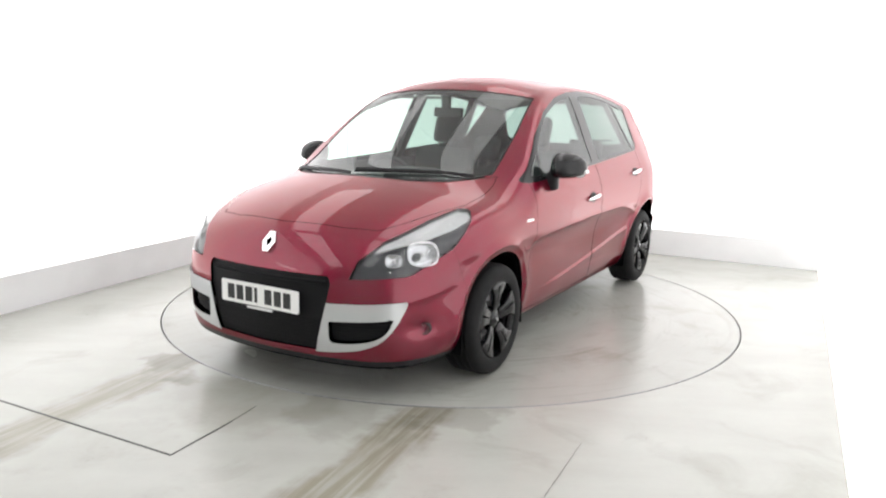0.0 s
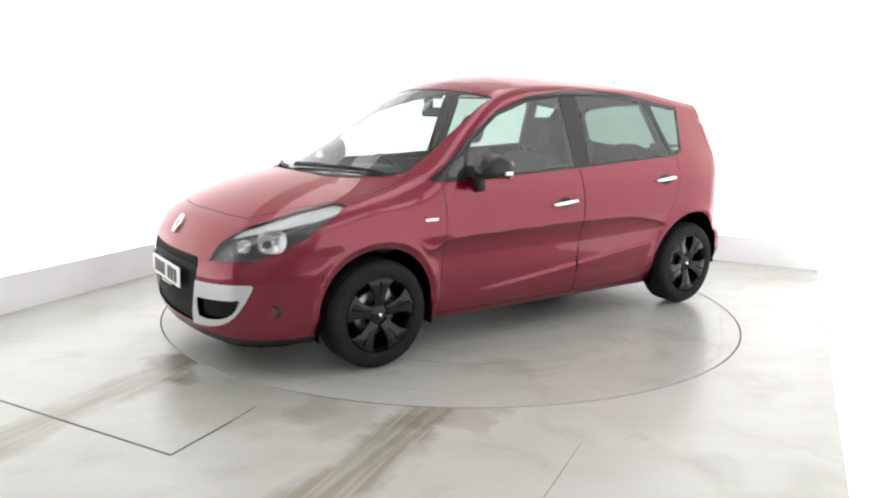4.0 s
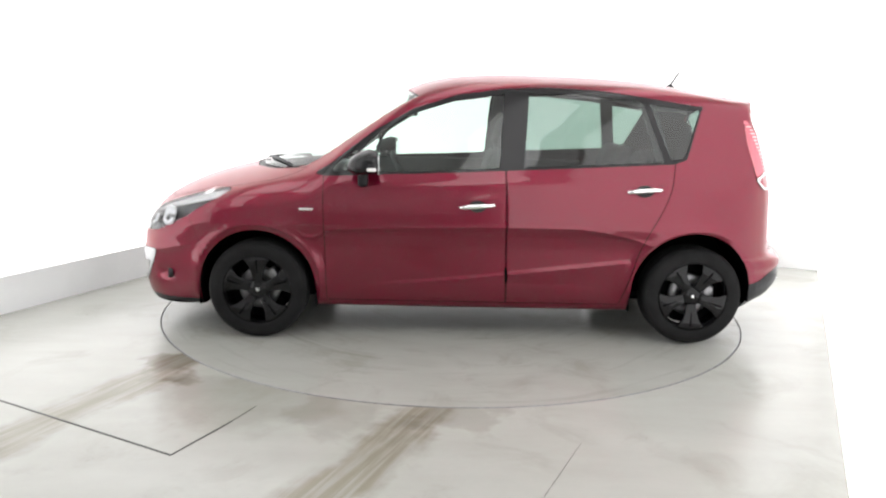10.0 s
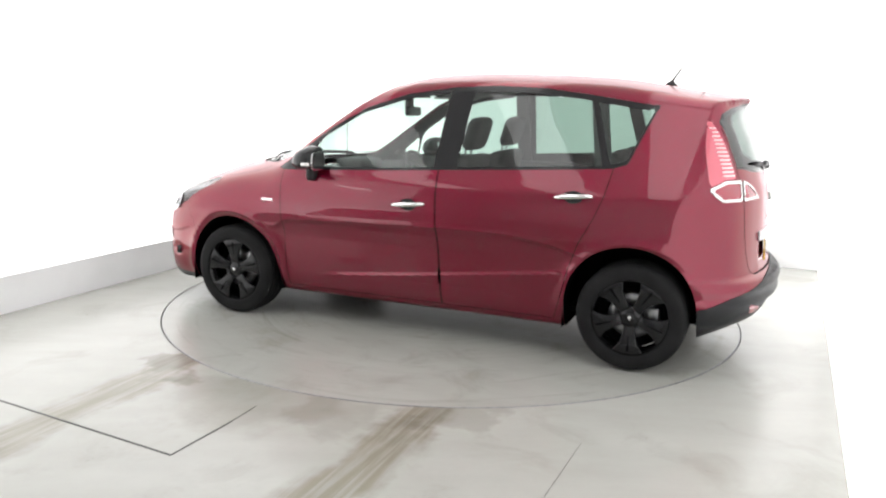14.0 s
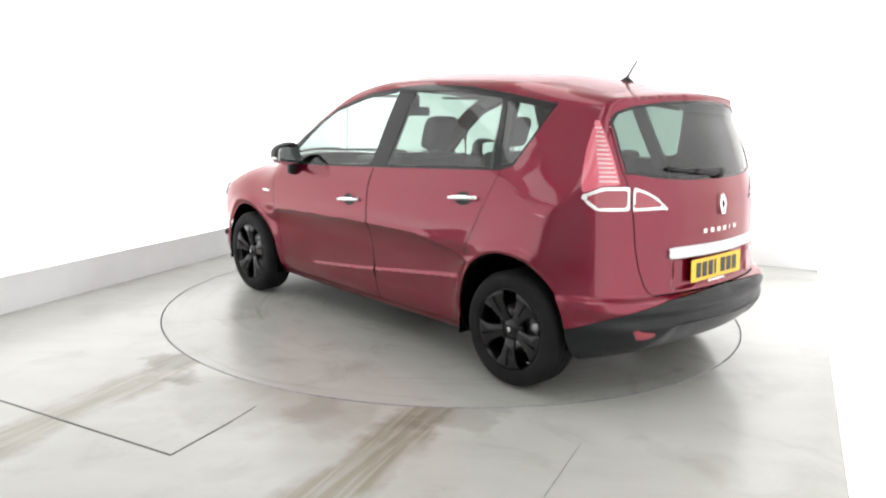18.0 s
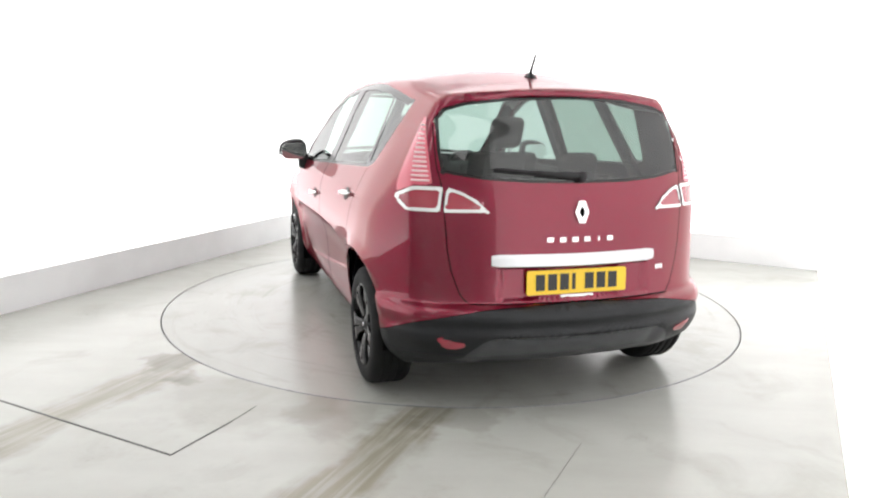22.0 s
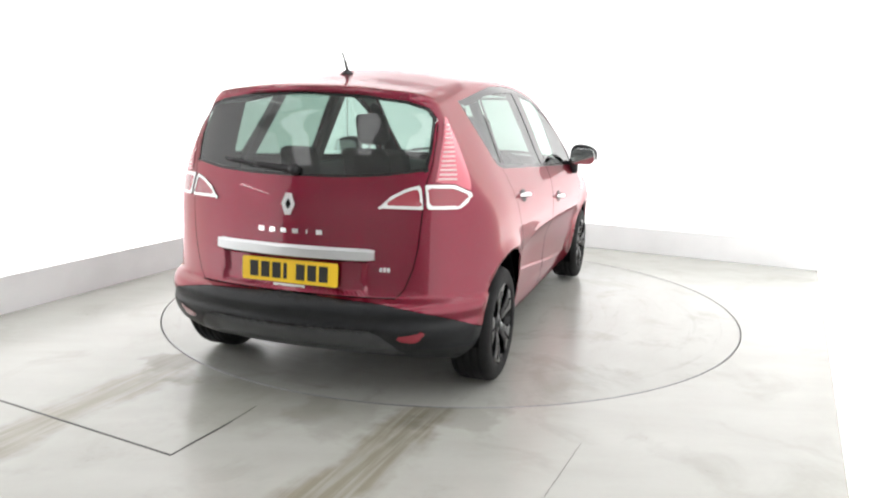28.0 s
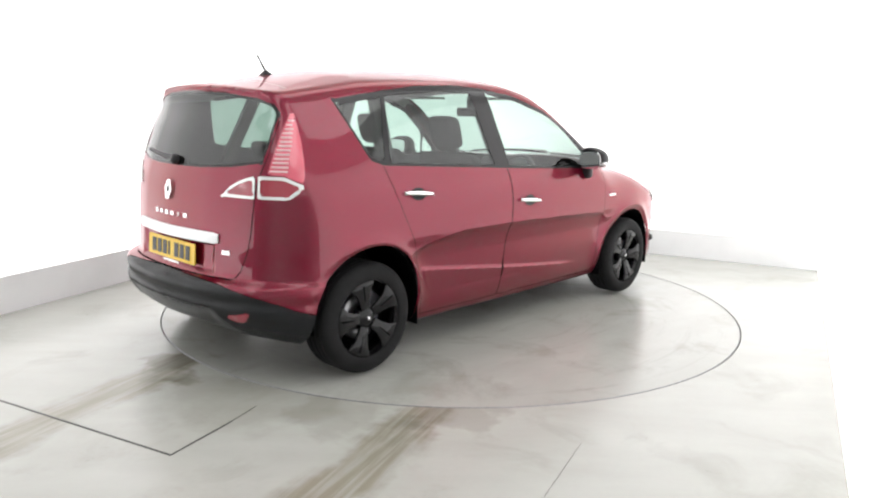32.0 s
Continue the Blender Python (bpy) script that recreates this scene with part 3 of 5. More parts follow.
LINES = {
    "arch": lambda x, y, z: only(y > 0.45, arch(x, z)),
    "dlo": lambda x, y, z: only((y > 0.45) & (z > 0.95), O_DLO(x, z)),
    "pane_f": lambda x, y, z: only((y > 0.45) & (z > 0.95), O_PANE_F(x, z)),
    "pane_v": lambda x, y, z: only((y > 0.45) & (z > 0.95), O_PANE_V(x, z)),
    "pane_r": lambda x, y, z: only((y > 0.45) & (z > 0.95), O_PANE_R(x, z)),
    "pane_q": lambda x, y, z: only((y > 0.45) & (z > 0.95), O_PANE_Q(x, z)),
    "door_f": lambda x, y, z: only((y > 0.6), O_DOOR_F(x, z)),
    "door_r": lambda x, y, z: only((y > 0.6), O_DOOR_R(x, z)),
    "bonnet": lambda x, y, z: only(z > 0.7, O_BONNET(x, y)),
    "screen": lambda x, y, z: only(z > 0.9, O_SCREEN(x, y)),
    "lamp": lambda x, y, z: only(x > 1.2, O_LAMP(y + 2.24 - x, z)),
    "grille": lambda x, y, z: only(x > 1.6, O_GRILLE(y, z)),
    "silver": lambda x, y, z: only(x > 1.6, O_SILVER(y, z)),
    "scoop": lambda x, y, z: only(x > 1.6, O_SCOOP(y, z)),
    "fog": lambda x, y, z: only(x > 1.6, O_FOG(y + 2.24 - x, z)),
    "nose": lambda x, y, z: np.where(z < 0.9, (1.665 + (z - 0.5) * 0.42) - x, np.maximum(z - 0.9, 1.833 - x)),
    "lip": lambda x, y, z: np.maximum(z - 0.228, 1.6 - x),
    "tailgate": lambda x, y, z: only(x < -1.2, np.maximum(O_TAILGATE(y, z), x + 1.60)),
    "rear_glass": lambda x, y, z: only(x < -1.5, O_REAR_GLASS(y, z)),
    "rear_frit": lambda x, y, z: only(x < -1.5, O_REAR_GLASS(y, z) + 0.014),
    "screen_frit": lambda x, y, z: only(z > 0.9, O_SCREEN(x, y) + 0.012),
    "taillamp": lambda x, y, z: only(x < -1.2, O_TAILLAMP(y + x + 2.0, z)),
    "cluster": lambda x, y, z: only(x < -1.2, O_CLUSTER(y + x + 2.0, z)),
    "cluster_lens": lambda x, y, z: only(x < -1.2, O_CLUSTER_LENS(y + x + 2.0, z)),
    "cluster2": lambda x, y, z: only(x < -1.2, O_CLUSTER2(y + x + 2.0, z)),
    "cluster2_lens": lambda x, y, z: only(x < -1.2, O_CLUSTER2_LENS(y + x + 2.0, z)),
    "rear_bumper": lambda x, y, z: np.maximum(z - BUMPER_TOP(y + x + 2.0), x + 1.45),
    "reflector": lambda x, y, z: only(x < -1.2, O_REFLECTOR(y, z)),
    "diffuser": lambda x, y, z: only(x < -1.9, O_DIFFUSER(y, z)),
    "slot": lambda x, y, z: only(y > 0.6, O_SLOT_SHADE(x, z)),
    "sill": lambda x, y, z: np.maximum(z - 0.250, np.abs(x) - 1.1),
    "roof": lambda x, y, z: np.maximum(1.2 - z, y - (0.655 - 0.05 * step(-x, 0.2, 1.5))),
    "under": lambda x, y, z: z - 0.196,
}
GAPS = {"door_f": 0.0022, "door_r": 0.0022, "bonnet": 0.0020, "tailgate": 0.0026, "nose": 0.0007, "rear_bumper": 0.0015}


def cut(bm, g):
    """Splits edges and faces along the zero line of g."""
    bm.verts.ensure_lookup_table()
    co = np.array([v.co for v in bm.verts])
    val = g(co[:, 0], co[:, 1], co[:, 2])
    val = np.where(np.abs(val) < 2e-5, 2e-5, val)
    bm.verts.index_update()
    ends = np.array([(e.verts[0].index, e.verts[1].index) for e in bm.edges])
    a, b = val[ends[:, 0]], val[ends[:, 1]]
    hit = np.nonzero((a * b < 0) & (np.abs(a - b) < 0.2))[0]
    bm.edges.ensure_lookup_table()
    todo = [(bm.edges[k], a[k] / (a[k] - b[k])) for k in hit]
    fresh, faces = set(), set()
    for e, t in todo:
        v0 = e.verts[0]
        _, v = bmesh.utils.edge_split(e, v0, float(t))
        fresh.add(v)
    for v in fresh:
        faces.update(v.link_faces)
    for f in list(faces):
        vs = [v for v in f.verts if v in fresh]
        if len(vs) == 2 and not any(vs[1] in e.verts and vs[0] in e.verts for e in f.edges):
            bmesh.utils.face_split(f, vs[0], vs[1])


def skin_parts():
    """Cuts the left half and sorts its faces into named regions."""
    g = skin_grid(170, 60, 150)
    bm = bmesh.new()
    vs = [[bm.verts.new(p) for p in row] for row in g]
    for i in range(len(vs) - 1):
        for j in range(len(vs[0]) - 1):
            bm.faces.new((vs[i][j], vs[i][j + 1], vs[i + 1][j + 1], vs[i + 1][j]))
    for name, line in LINES.items():
        if name in GAPS:
            w = GAPS[name]
            cut(bm, lambda x, y, z: line(x, y, z) - w)
            cut(bm, lambda x, y, z: line(x, y, z) + w)
        else:
            cut(bm, line)
    bm.verts.index_update()
    verts = np.array([v.co for v in bm.verts])
    faces = [[v.index for v in f.verts] for f in bm.faces]
    bm.free()
    mid = np.array([verts[f].mean(0) for f in faces])
    val = {name: line(mid[:, 0], mid[:, 1], mid[:, 2]) for name, line in LINES.items()}
    ins = {name: v < 0 for name, v in val.items()}
    gap = {name: np.abs(val[name]) < w for name, w in GAPS.items()}
    region = np.full(len(faces), "wing", dtype=object)
    x, y, z = mid.T

    def put(name, mask):
        region[mask] = name

    put("quarter", x < -0.5)
    put("roof", ins["roof"] & (z > 1.15))
    put("cowl", (O_COWL(x, y) < 0) & (z > 0.95) & ~ins["bonnet"])
    put("bumper_front", ins["nose"] & ~ins["bonnet"])
    put("sill", ins["sill"])
    put("door_front", ins["door_f"] & ~ins["sill"])
    put("door_rear", ins["door_r"] & ~ins["sill"])
    put("bonnet", ins["bonnet"])
    put("tailgate", ins["tailgate"])
    put("bumper_rear", ins["rear_bumper"])
    put("diffuser", ins["rear_bumper"] & ins["diffuser"])
    put("reflector", ins["rear_bumper"] & ins["reflector"])
    for name in GAPS:
        solid = gap[name]
        if name == "tailgate":
            solid = solid & ((z < 1.36) | ((np.abs(x + 1.60) < 0.004) & (z > 1.5)))
        if name == "nose":
            solid = solid & (z < 0.9) & ~ins["lamp"] & (z > 0.3)
        if name == "rear_bumper":
            solid = solid & (x < -1.5)
        put("gap", solid)
    put("gap", ins["slot"])                     # gap widened where the lower crease ends, standing for shade on the door edge
    put("frame_front", ins["dlo"] & (x > -0.225))
    put("frame_rear", ins["dlo"] & (x <= -0.225) & (x > -1.10))
    put("frame_quarter", ins["dlo"] & (x <= -1.10))
    put("pane_front", ins["pane_f"])
    put("pane_vent", ins["pane_v"])
    put("pane_rear", ins["pane_r"])
    put("pane_quarter", ins["pane_q"])
    put("screen", ins["screen"])
    put("rear_glass", ins["rear_glass"])
    put("rear_frit", ins["rear_glass"] & ~ins["rear_frit"])
    put("screen_frit", ins["screen"] & ~ins["screen_frit"])
    put("grille", ins["grille"])
    put("silver", ins["silver"] & ~ins["grille"])
    put("scoop", ins["scoop"] & ~ins["grille"])
    put("lip", ins["lip"])
    put("headlamp", ins["lamp"])
    put("taillamp", ins["taillamp"])
    put("cluster", ins["cluster"])
    put("cluster_lens", ins["cluster_lens"])
    put("cluster2", ins["cluster2"])
    put("cluster2_lens", ins["cluster2_lens"])
    put("under", (z < 0.196) & (y < 0.86))
    put("hole", ins["arch"])
    return verts, faces, region


SKIN_V, SKIN_F, SKIN_R = skin_parts()
SKIN_N = skin_normals(SKIN_V)


def facing(verts, normals, faces):
    """Whether each face's corners run so that it looks outward."""
    a = np.array([f[0] for f in faces])
    b = np.array([f[len(f) // 3 or 1] for f in faces])
    c = np.array([f[(2 * len(f)) // 3] for f in faces])
    n = np.cross(verts[b] - verts[a], verts[c] - verts[a])
    return (n * normals[a]).sum(1) > 0


SKIN_OUT = facing(SKIN_V, SKIN_N, SKIN_F)


def skin_mesh(name, regions, material, sides=(1,), inset=0.0):
    """A mesh of some regions of the skin, on the left (1), the right (-1) or both sides."""
    regions = {regions} if isinstance(regions, str) else set(regions)
    which = np.nonzero(np.isin(SKIN_R.astype(str), list(regions)))[0]
    picked = [SKIN_F[k] if SKIN_OUT[k] else SKIN_F[k][::-1] for k in which]
    used = sorted({i for f in picked for i in f})
    slot = {i: k for k, i in enumerate(used)}
    base, nor = SKIN_V[used] - SKIN_N[used] * inset, SKIN_N[used]
    verts, normals, faces = [], [], []
    for s in sides:
        start = len(verts)
        flip = np.array((1, s, 1))
        verts += [tuple(p) for p in base * flip]
        normals += [tuple(n) for n in nor * flip]
        for f in picked:
            ids = [slot[i] for i in f]
            ids = ids if s > 0 else ids[::-1]
            faces.append([start + i for i in ids])
    me = bpy.data.meshes.new(name)
    me.from_pydata(verts, [], faces)
    me.materials.append(material)
    me.polygons.foreach_set("use_smooth", [True] * len(faces))
    me.normals_split_custom_set_from_vertices(normals)
    return me


def skin(name, regions, material, parent, sides=(1,), inset=0.0, label=""):
    ob = new(name, skin_mesh(name, regions, material, sides, inset))
    ob.parent = parent
    return tagged(ob, label)


def glass(name, tint, gloss=0.02, base=0.085):
    """Thin tinted glazing: it lets tinted light through and mirrors by its angle."""
    m = bpy.data.materials.new(name)
    m.use_nodes = True
    n = m.node_tree.nodes
    n.clear()
    out, mix = n.new("ShaderNodeOutputMaterial"), n.new("ShaderNodeMixShader")
    t, r, f = n.new("ShaderNodeBsdfTransparent"), n.new("ShaderNodeBsdfGlossy"), n.new("ShaderNodeLayerWeight")
    t.inputs["Color"].default_value = (*tint, 1)
    r.inputs["Roughness"].default_value = gloss
    f.inputs["Blend"].default_value = 0.5
    fall = math_of(m, "MULTIPLY_ADD", math_of(m, "POWER", f.outputs["Facing"], 5.0), 0.85, base)
    link(m, fall, mix.inputs[0]), link(m, t.outputs[0], mix.inputs[1]), link(m, r.outputs[0], mix.inputs[2])
    link(m, mix.outputs[0], out.inputs[0])
    return m


CLEAR = glass("clear_glass", (0.70, 0.80, 0.76))
TINTED = glass("green_tinted_glass", (0.40, 0.50, 0.455))
PRIVACY = glass("dark_tinted_glass", (0.33, 0.42, 0.385))
LENS = glass("lamp_lens", (0.95, 0.96, 0.97), base=0.05)
RED_LENS = principled("red_lamp_lens", (0.30, 0.025, 0.045), 0.12, 0.0, Coat_Weight=1.0)
CLEAR_LENS = principled("frosted_lens", (0.55, 0.55, 0.56), 0.25, 0.0, Coat_Weight=0.6)
RIB = principled("clear_rib", (0.88, 0.66, 0.67), 0.2, 0.0, Coat_Weight=0.6)
YELLOW = principled("plate_yellow", (0.85, 0.55, 0.02), 0.35)
WHITE = principled("plate_white", (0.85, 0.85, 0.83), 0.35)
INK = principled("plate_black", (0.012, 0.012, 0.012), 0.4)
REFLECTOR = principled("lamp_reflector", (0.45, 0.45, 0.46), 0.14, 1.0)
STRIP = vary(principled("silvered_indicator", (0.97, 0.97, 0.96), 0.30, 0.0, Coat_Weight=0.5), 60, 0.10)
LAMP_DARK = principled("lamp_bezel", (0.024, 0.025, 0.029), 0.28, 0.2)
MIRROR = principled("mirror_glass", (0.85, 0.87, 0.87), 0.02, 1.0)
MESH = principled("grille_mesh", (0.007, 0.007, 0.008), 0.6, 0.0, Specular_IOR_Level=0.15)

# ---- the car ----
car = tagged(new("car"), "glossy red five-door people carrier with black alloy wheels on the turntable", "car")


def solid_point(x, z, s=1):
    return side(np.array([x]), np.array([z]))[0] * s


@functools.lru_cache(None)
def nose_x(y, z):
    return float(cast(np.array([[1.2, y, z]]), np.array([[1.0, 0, 0]]))[0, 0])


@functools.lru_cache(None)
def tail_x(y, z):
    return float(cast(np.array([[-1.0, y, z]]), np.array([[-1.0, 0, 0]]))[0, 0])


def body():
    both = (1, -1)
    skin("roof", "roof", PAINT, car, both)
    skin("bonnet", "bonnet", PAINT, car, both)
    bumper = skin("front_bumper", "bumper_front", PAINT, car, both)
    skin("grille_surround", "grille", MESH, bumper, both, 0.012, "black grille panel")
    skin("lower_lip", "lip", TEXTURED, bumper, both)
    tailgate = skin("tailgate", "tailgate", PAINT, car, both)
    skin("rear_window", "rear_glass", PRIVACY, tailgate, both, 0.004, "green-tinted rear window")
    skin("window_border", "rear_frit", FRIT, tailgate, both, 0.004, "black glass border")
    skin("windscreen_border", "screen_frit", FRIT, car, both, 0.004, "black glass border")
    rear = skin("rear_bumper", "bumper_rear", TEXTURED, car, both, label="dark grey grained plastic bumper")
    skin("diffuser", "diffuser", SATIN_GREY, rear, both)
    skin("windscreen", "screen", CLEAR, car, both, 0.004, "clear windscreen")
    skin("cowl", "cowl", BLACK, car, both, 0.01)
    skin("underbody", "under", DARK, car, both)
    for s in both:
        skin("front_wing", "wing", PAINT, car, (s,))
        skin("rear_quarter_panel", "quarter", PAINT, car, (s,))
        skin("sill", "sill", PAINT, car, (s,))
        door = skin("front_door", "door_front", PAINT, car, (s,))
        skin("window_frame", "frame_front", GLOSSBLACK, door, (s,), 0.001)
        skin("window_pane", ("pane_front",), CLEAR, door, (s,), 0.004)
        skin("quarterlight", ("pane_vent",), CLEAR, door, (s,), 0.004)
        door = skin("rear_door", "door_rear", PAINT, car, (s,))
        skin("window_frame", "frame_rear", GLOSSBLACK, door, (s,), 0.001)
        skin("window_pane", "pane_rear", TINTED, door, (s,), 0.004, "green-tinted glass")
        skin("quarter_window_frame", "frame_quarter", GLOSSBLACK, car, (s,), 0.001)
        skin("quarter_window", "pane_quarter", TINTED, car, (s,), 0.004, "green-tinted glass")
        skin("bumper_trim", "silver", SATIN, bumper, (s,), -0.006, "satin silver trim")
        skin("intake", "scoop", MESH, bumper, (s,), 0.03)
        skin("reflector", "reflector", RED_LENS, rear, (s,), -0.002, "red reflector")
        lamp = skin("tail_lamp", "taillamp", TAIL_RED, car, (s,), -0.004, "tall red and clear tail lamp")
        skin("chrome_surround", "cluster", CHROME_PAINT, lamp, (s,), -0.006, "white-silver lamp surround")
        skin("lens", "cluster_lens", RED_LENS, lamp, (s,), -0.003)
        lamp = skin("tailgate_lamp", "cluster2", CHROME_PAINT, tailgate, (s,), -0.006, "white-silver lamp surround")
        skin("lens", "cluster2_lens", RED_LENS, tailgate, (s,), -0.003)
        lamp = skin("headlamp", "headlamp", LENS, car, (s,), 0.0, "clear headlamp with a dark bezel")
        headlamp_inside(lamp, s)


FRIT = principled("black_glass_border", (0.010, 0.011, 0.011), 0.06, 0.0, Specular_IOR_Level=0.45)
SATIN_GREY = vary(principled("grey_plastic", (0.055, 0.057, 0.062), 0.34), 12, 0.2, rough=0.05)
CHROME_PAINT = principled("bright_lamp_trim", (0.85, 0.84, 0.84), 0.22, 0.4)
TAIL_RED = principled("tail_lamp_pink", (0.62, 0.115, 0.16), 0.15, 0.0, Coat_Weight=1.0)


@functools.lru_cache(None)
def lamp_spot(a, z):
    y = np.linspace(0.3, 0.9, 160)
    o = np.stack([np.full(160, 0.9), y, np.full(160, z)], 1)
    p = cast(o, np.tile((1.0, 0, 0), (160, 1)))
    k = int(np.argmin(np.abs(p[:, 1] + 2.24 - p[:, 0] - a)))
    return p[k], skin_normals(p[k:k + 1])[0]


def lamp_at(a, z, s, depth):
    """A place behind the headlamp's lens, a metres round the corner from the middle of the nose."""
    p, n = lamp_spot(a, z)
    q = p - n * depth
    return Vector((q[0], q[1] * s, q[2])), Vector((n[0], n[1] * s, n[2]))


def headlamp_inside(lamp, s):
    skin("bezel", "headlamp", LAMP_DARK, lamp, (s,), 0.026)
    for a, z, r in ((0.875, 0.722, 0.034), (1.085, 0.750, 0.063)):
        p, n = lamp_at(a, z, s, 0.014)
        n = (n + Vector((0.25, 0, 0))).normalized()
        bm = lathe_bm([(r, 0.004), (r * 0.96, 0.006), (r * 0.8, -0.003), (r * 0.5, -0.009), (0.004, -0.011)], 32)
        for v in bm.verts:                      # squarish bowls
            v.co.x *= 1.25
            m4 = (abs(v.co.x / 1.25) ** 4 + abs(v.co.z) ** 4) ** 0.25
            m2 = math.hypot(v.co.x / 1.25, v.co.z)
            k = 0.45 + 0.55 * m2 / m4
            v.co.x, v.co.z = v.co.x * k, v.co.z * k
        ob = part("reflector_bowl", bm, REFLECTOR, lamp)
        ob.matrix_basis = Matrix.Translation(p) @ n.to_track_quat("Y", "Z").to_matrix().to_4x4()
        bulb = part("bulb", lathe_bm([(0.001, 0.004), (0.009, 0.001), (0.012, -0.006), (0.011, -0.012)], 16), CLEAR_LENS, lamp)
        bulb.matrix_basis = ob.matrix_basis
    # bright indicator strip along the upper edge
    bm = bmesh.new()
    rows = []
    for k in range(20):
        t = k / 19
        a = 0.755 + t * 0.745
        zt = float(np.interp(a, [0.64, 0.83, 1.18, 1.42, 1.512], [0.71, 0.797, 0.882, 0.925, 0.920]))
        zb = min(zt - 0.004, float(np.interp(a, [0.70, 0.754, 0.907, 1.117, 1.346, 1.473, 1.51], [0.740, 0.756, 0.784, 0.815, 0.852, 0.883, 0.90])))
        row = []
        for z in (zt, (zt + zb) / 2, zb):
            p, _ = lamp_at(a, z, s, 0.016)
            row.append(bm.verts.new(p))
        rows.append(row)
    for p, q in zip(rows, rows[1:]):
        for j in range(2):
            bm.faces.new((p[j], p[j + 1], q[j + 1], q[j]))
    bmesh.ops.solidify(bm, geom=bm.faces[:], thickness=0.006)
    bmesh.ops.recalc_face_normals(bm, faces=bm.faces[:])
    part("indicator", bm, STRIP, lamp, "frosted white indicator strip")


body()


# ---- inner lining, wheel wells ----
def lining():
    g = skin_grid(90, 30, 70, 0.016)
    half = bmesh.new()
    vs = [[half.verts.new(p) for p in row] for row in g]
    for i in range(len(vs) - 1):
        for j in range(len(vs[0]) - 1):
            half.faces.new((vs[i][j], vs[i][j + 1], vs[i + 1][j + 1], vs[i + 1][j]))
    holes = (lambda x, y, z: only(y > 0.45, arch(x, z, 0.03)), lambda x, y, z: LINES["dlo"](x, y, z) + 0.006,
             lambda x, y, z: LINES["screen"](x, y, z) - 0.004, lambda x, y, z: LINES["rear_glass"](x, y, z) + 0.012,
             lambda x, y, z: LINES["lamp"](x, y, z) - 0.02, lambda x, y, z: np.minimum(LINES["scoop"](x, y, z), LINES["grille"](x, y, z)) - 0.02)
    for h in holes:
        cut(half, h)
    half.verts.index_update()
    pts = np.array([v.co for v in half.verts])
    faces = [[v.index for v in f.verts] for f in half.faces]
    half.free()
    c = np.array([pts[f].mean(0) for f in faces])
    drop = np.any([h(*c.T) < 0 for h in holes], axis=0)
    bm = bmesh.new()
    for s in (1, -1):
        vs = [bm.verts.new(p * np.array((1, s, 1))) for p in pts]
        for f, gone, z in zip(faces, drop, c[:, 2]):
            if not gone:
                bm.faces.new([vs[k] for k in f]).material_index = 1 if z > 1.44 else 0
    bmesh.ops.delete(bm, geom=[v for v in bm.verts if not v.link_faces], context="VERTS")
    bmesh.ops.recalc_face_normals(bm, faces=bm.faces[:])
    part("inner_lining", bm, [DARK, HEADLINING], car)
    for cx, cz, r in ARCHES:
        for s in (1, -1):
            bm = bmesh.new()
            rings = []
            for y in (0.50, 0.868):
                ring = [bm.verts.new((cx + (r + 0.004) * math.cos(a), y * s, cz + (r + 0.004) * math.sin(a))) for a in np.linspace(0, math.pi, 25)]
                ring = [bm.verts.new((cx + r + 0.004, y * s, 0.20))] + ring + [bm.verts.new((cx - r - 0.004, y * s, 0.20 if cx > 0 else 0.285))]
                rings.append(ring)
            for k in range(len(rings[0]) - 1):
                bm.faces.new((rings[0][k], rings[0][k + 1], rings[1][k + 1], rings[1][k]))
            bm.faces.new(rings[0])
            part("wheel_well", bm, DARK, car)
    # near-black boxes for silencer and axle, added to deepen the shade under the tail
    part("rear_silencer", box_bm((-1.80, -0.46, 0.205), (-1.50, 0.40, 0.315), 0.045, 4), DARK, car)
    part("rear_axle", box_bm((-1.42, -0.66, 0.20), (-1.26, 0.66, 0.30), 0.04, 3), DARK, car)
    part("bulkhead", box_bm((1.02, -0.75, 0.25), (1.05, 0.75, 0.98)), DARK, car, smooth=False)
    part("cabin_floor", box_bm((-1.60, -0.72, 0.27), (1.05, 0.72, 0.30)), DARK, car, smooth=False)


lining()


# ---- wheels ----
def spoke_bm():
    """One broad spoke, forked at the rim, lying in x, z with its face towards +y."""
    pts = [(0.052, -0.030), (0.10, -0.036), (0.15, -0.050), (0.186, -0.076), (0.198, -0.084), (0.209, -0.048), (0.214, -0.012),
           (0.214, 0.012), (0.209, 0.048), (0.198, 0.084), (0.186, 0.076), (0.15, 0.050), (0.10, 0.036), (0.052, 0.030)]
    bm = prism_bm(pts, 0.022)
    for v in bm.verts:
        r = math.hypot(v.co.x, v.co.z)
        v.co.y += -0.020 * (1 - (r - 0.05) / 0.165) ** 2 - 0.02
    bmesh.ops.bevel(bm, geom=bm.edges[:], offset=0.004, segments=2, profile=0.5, affect="EDGES")
    return bm


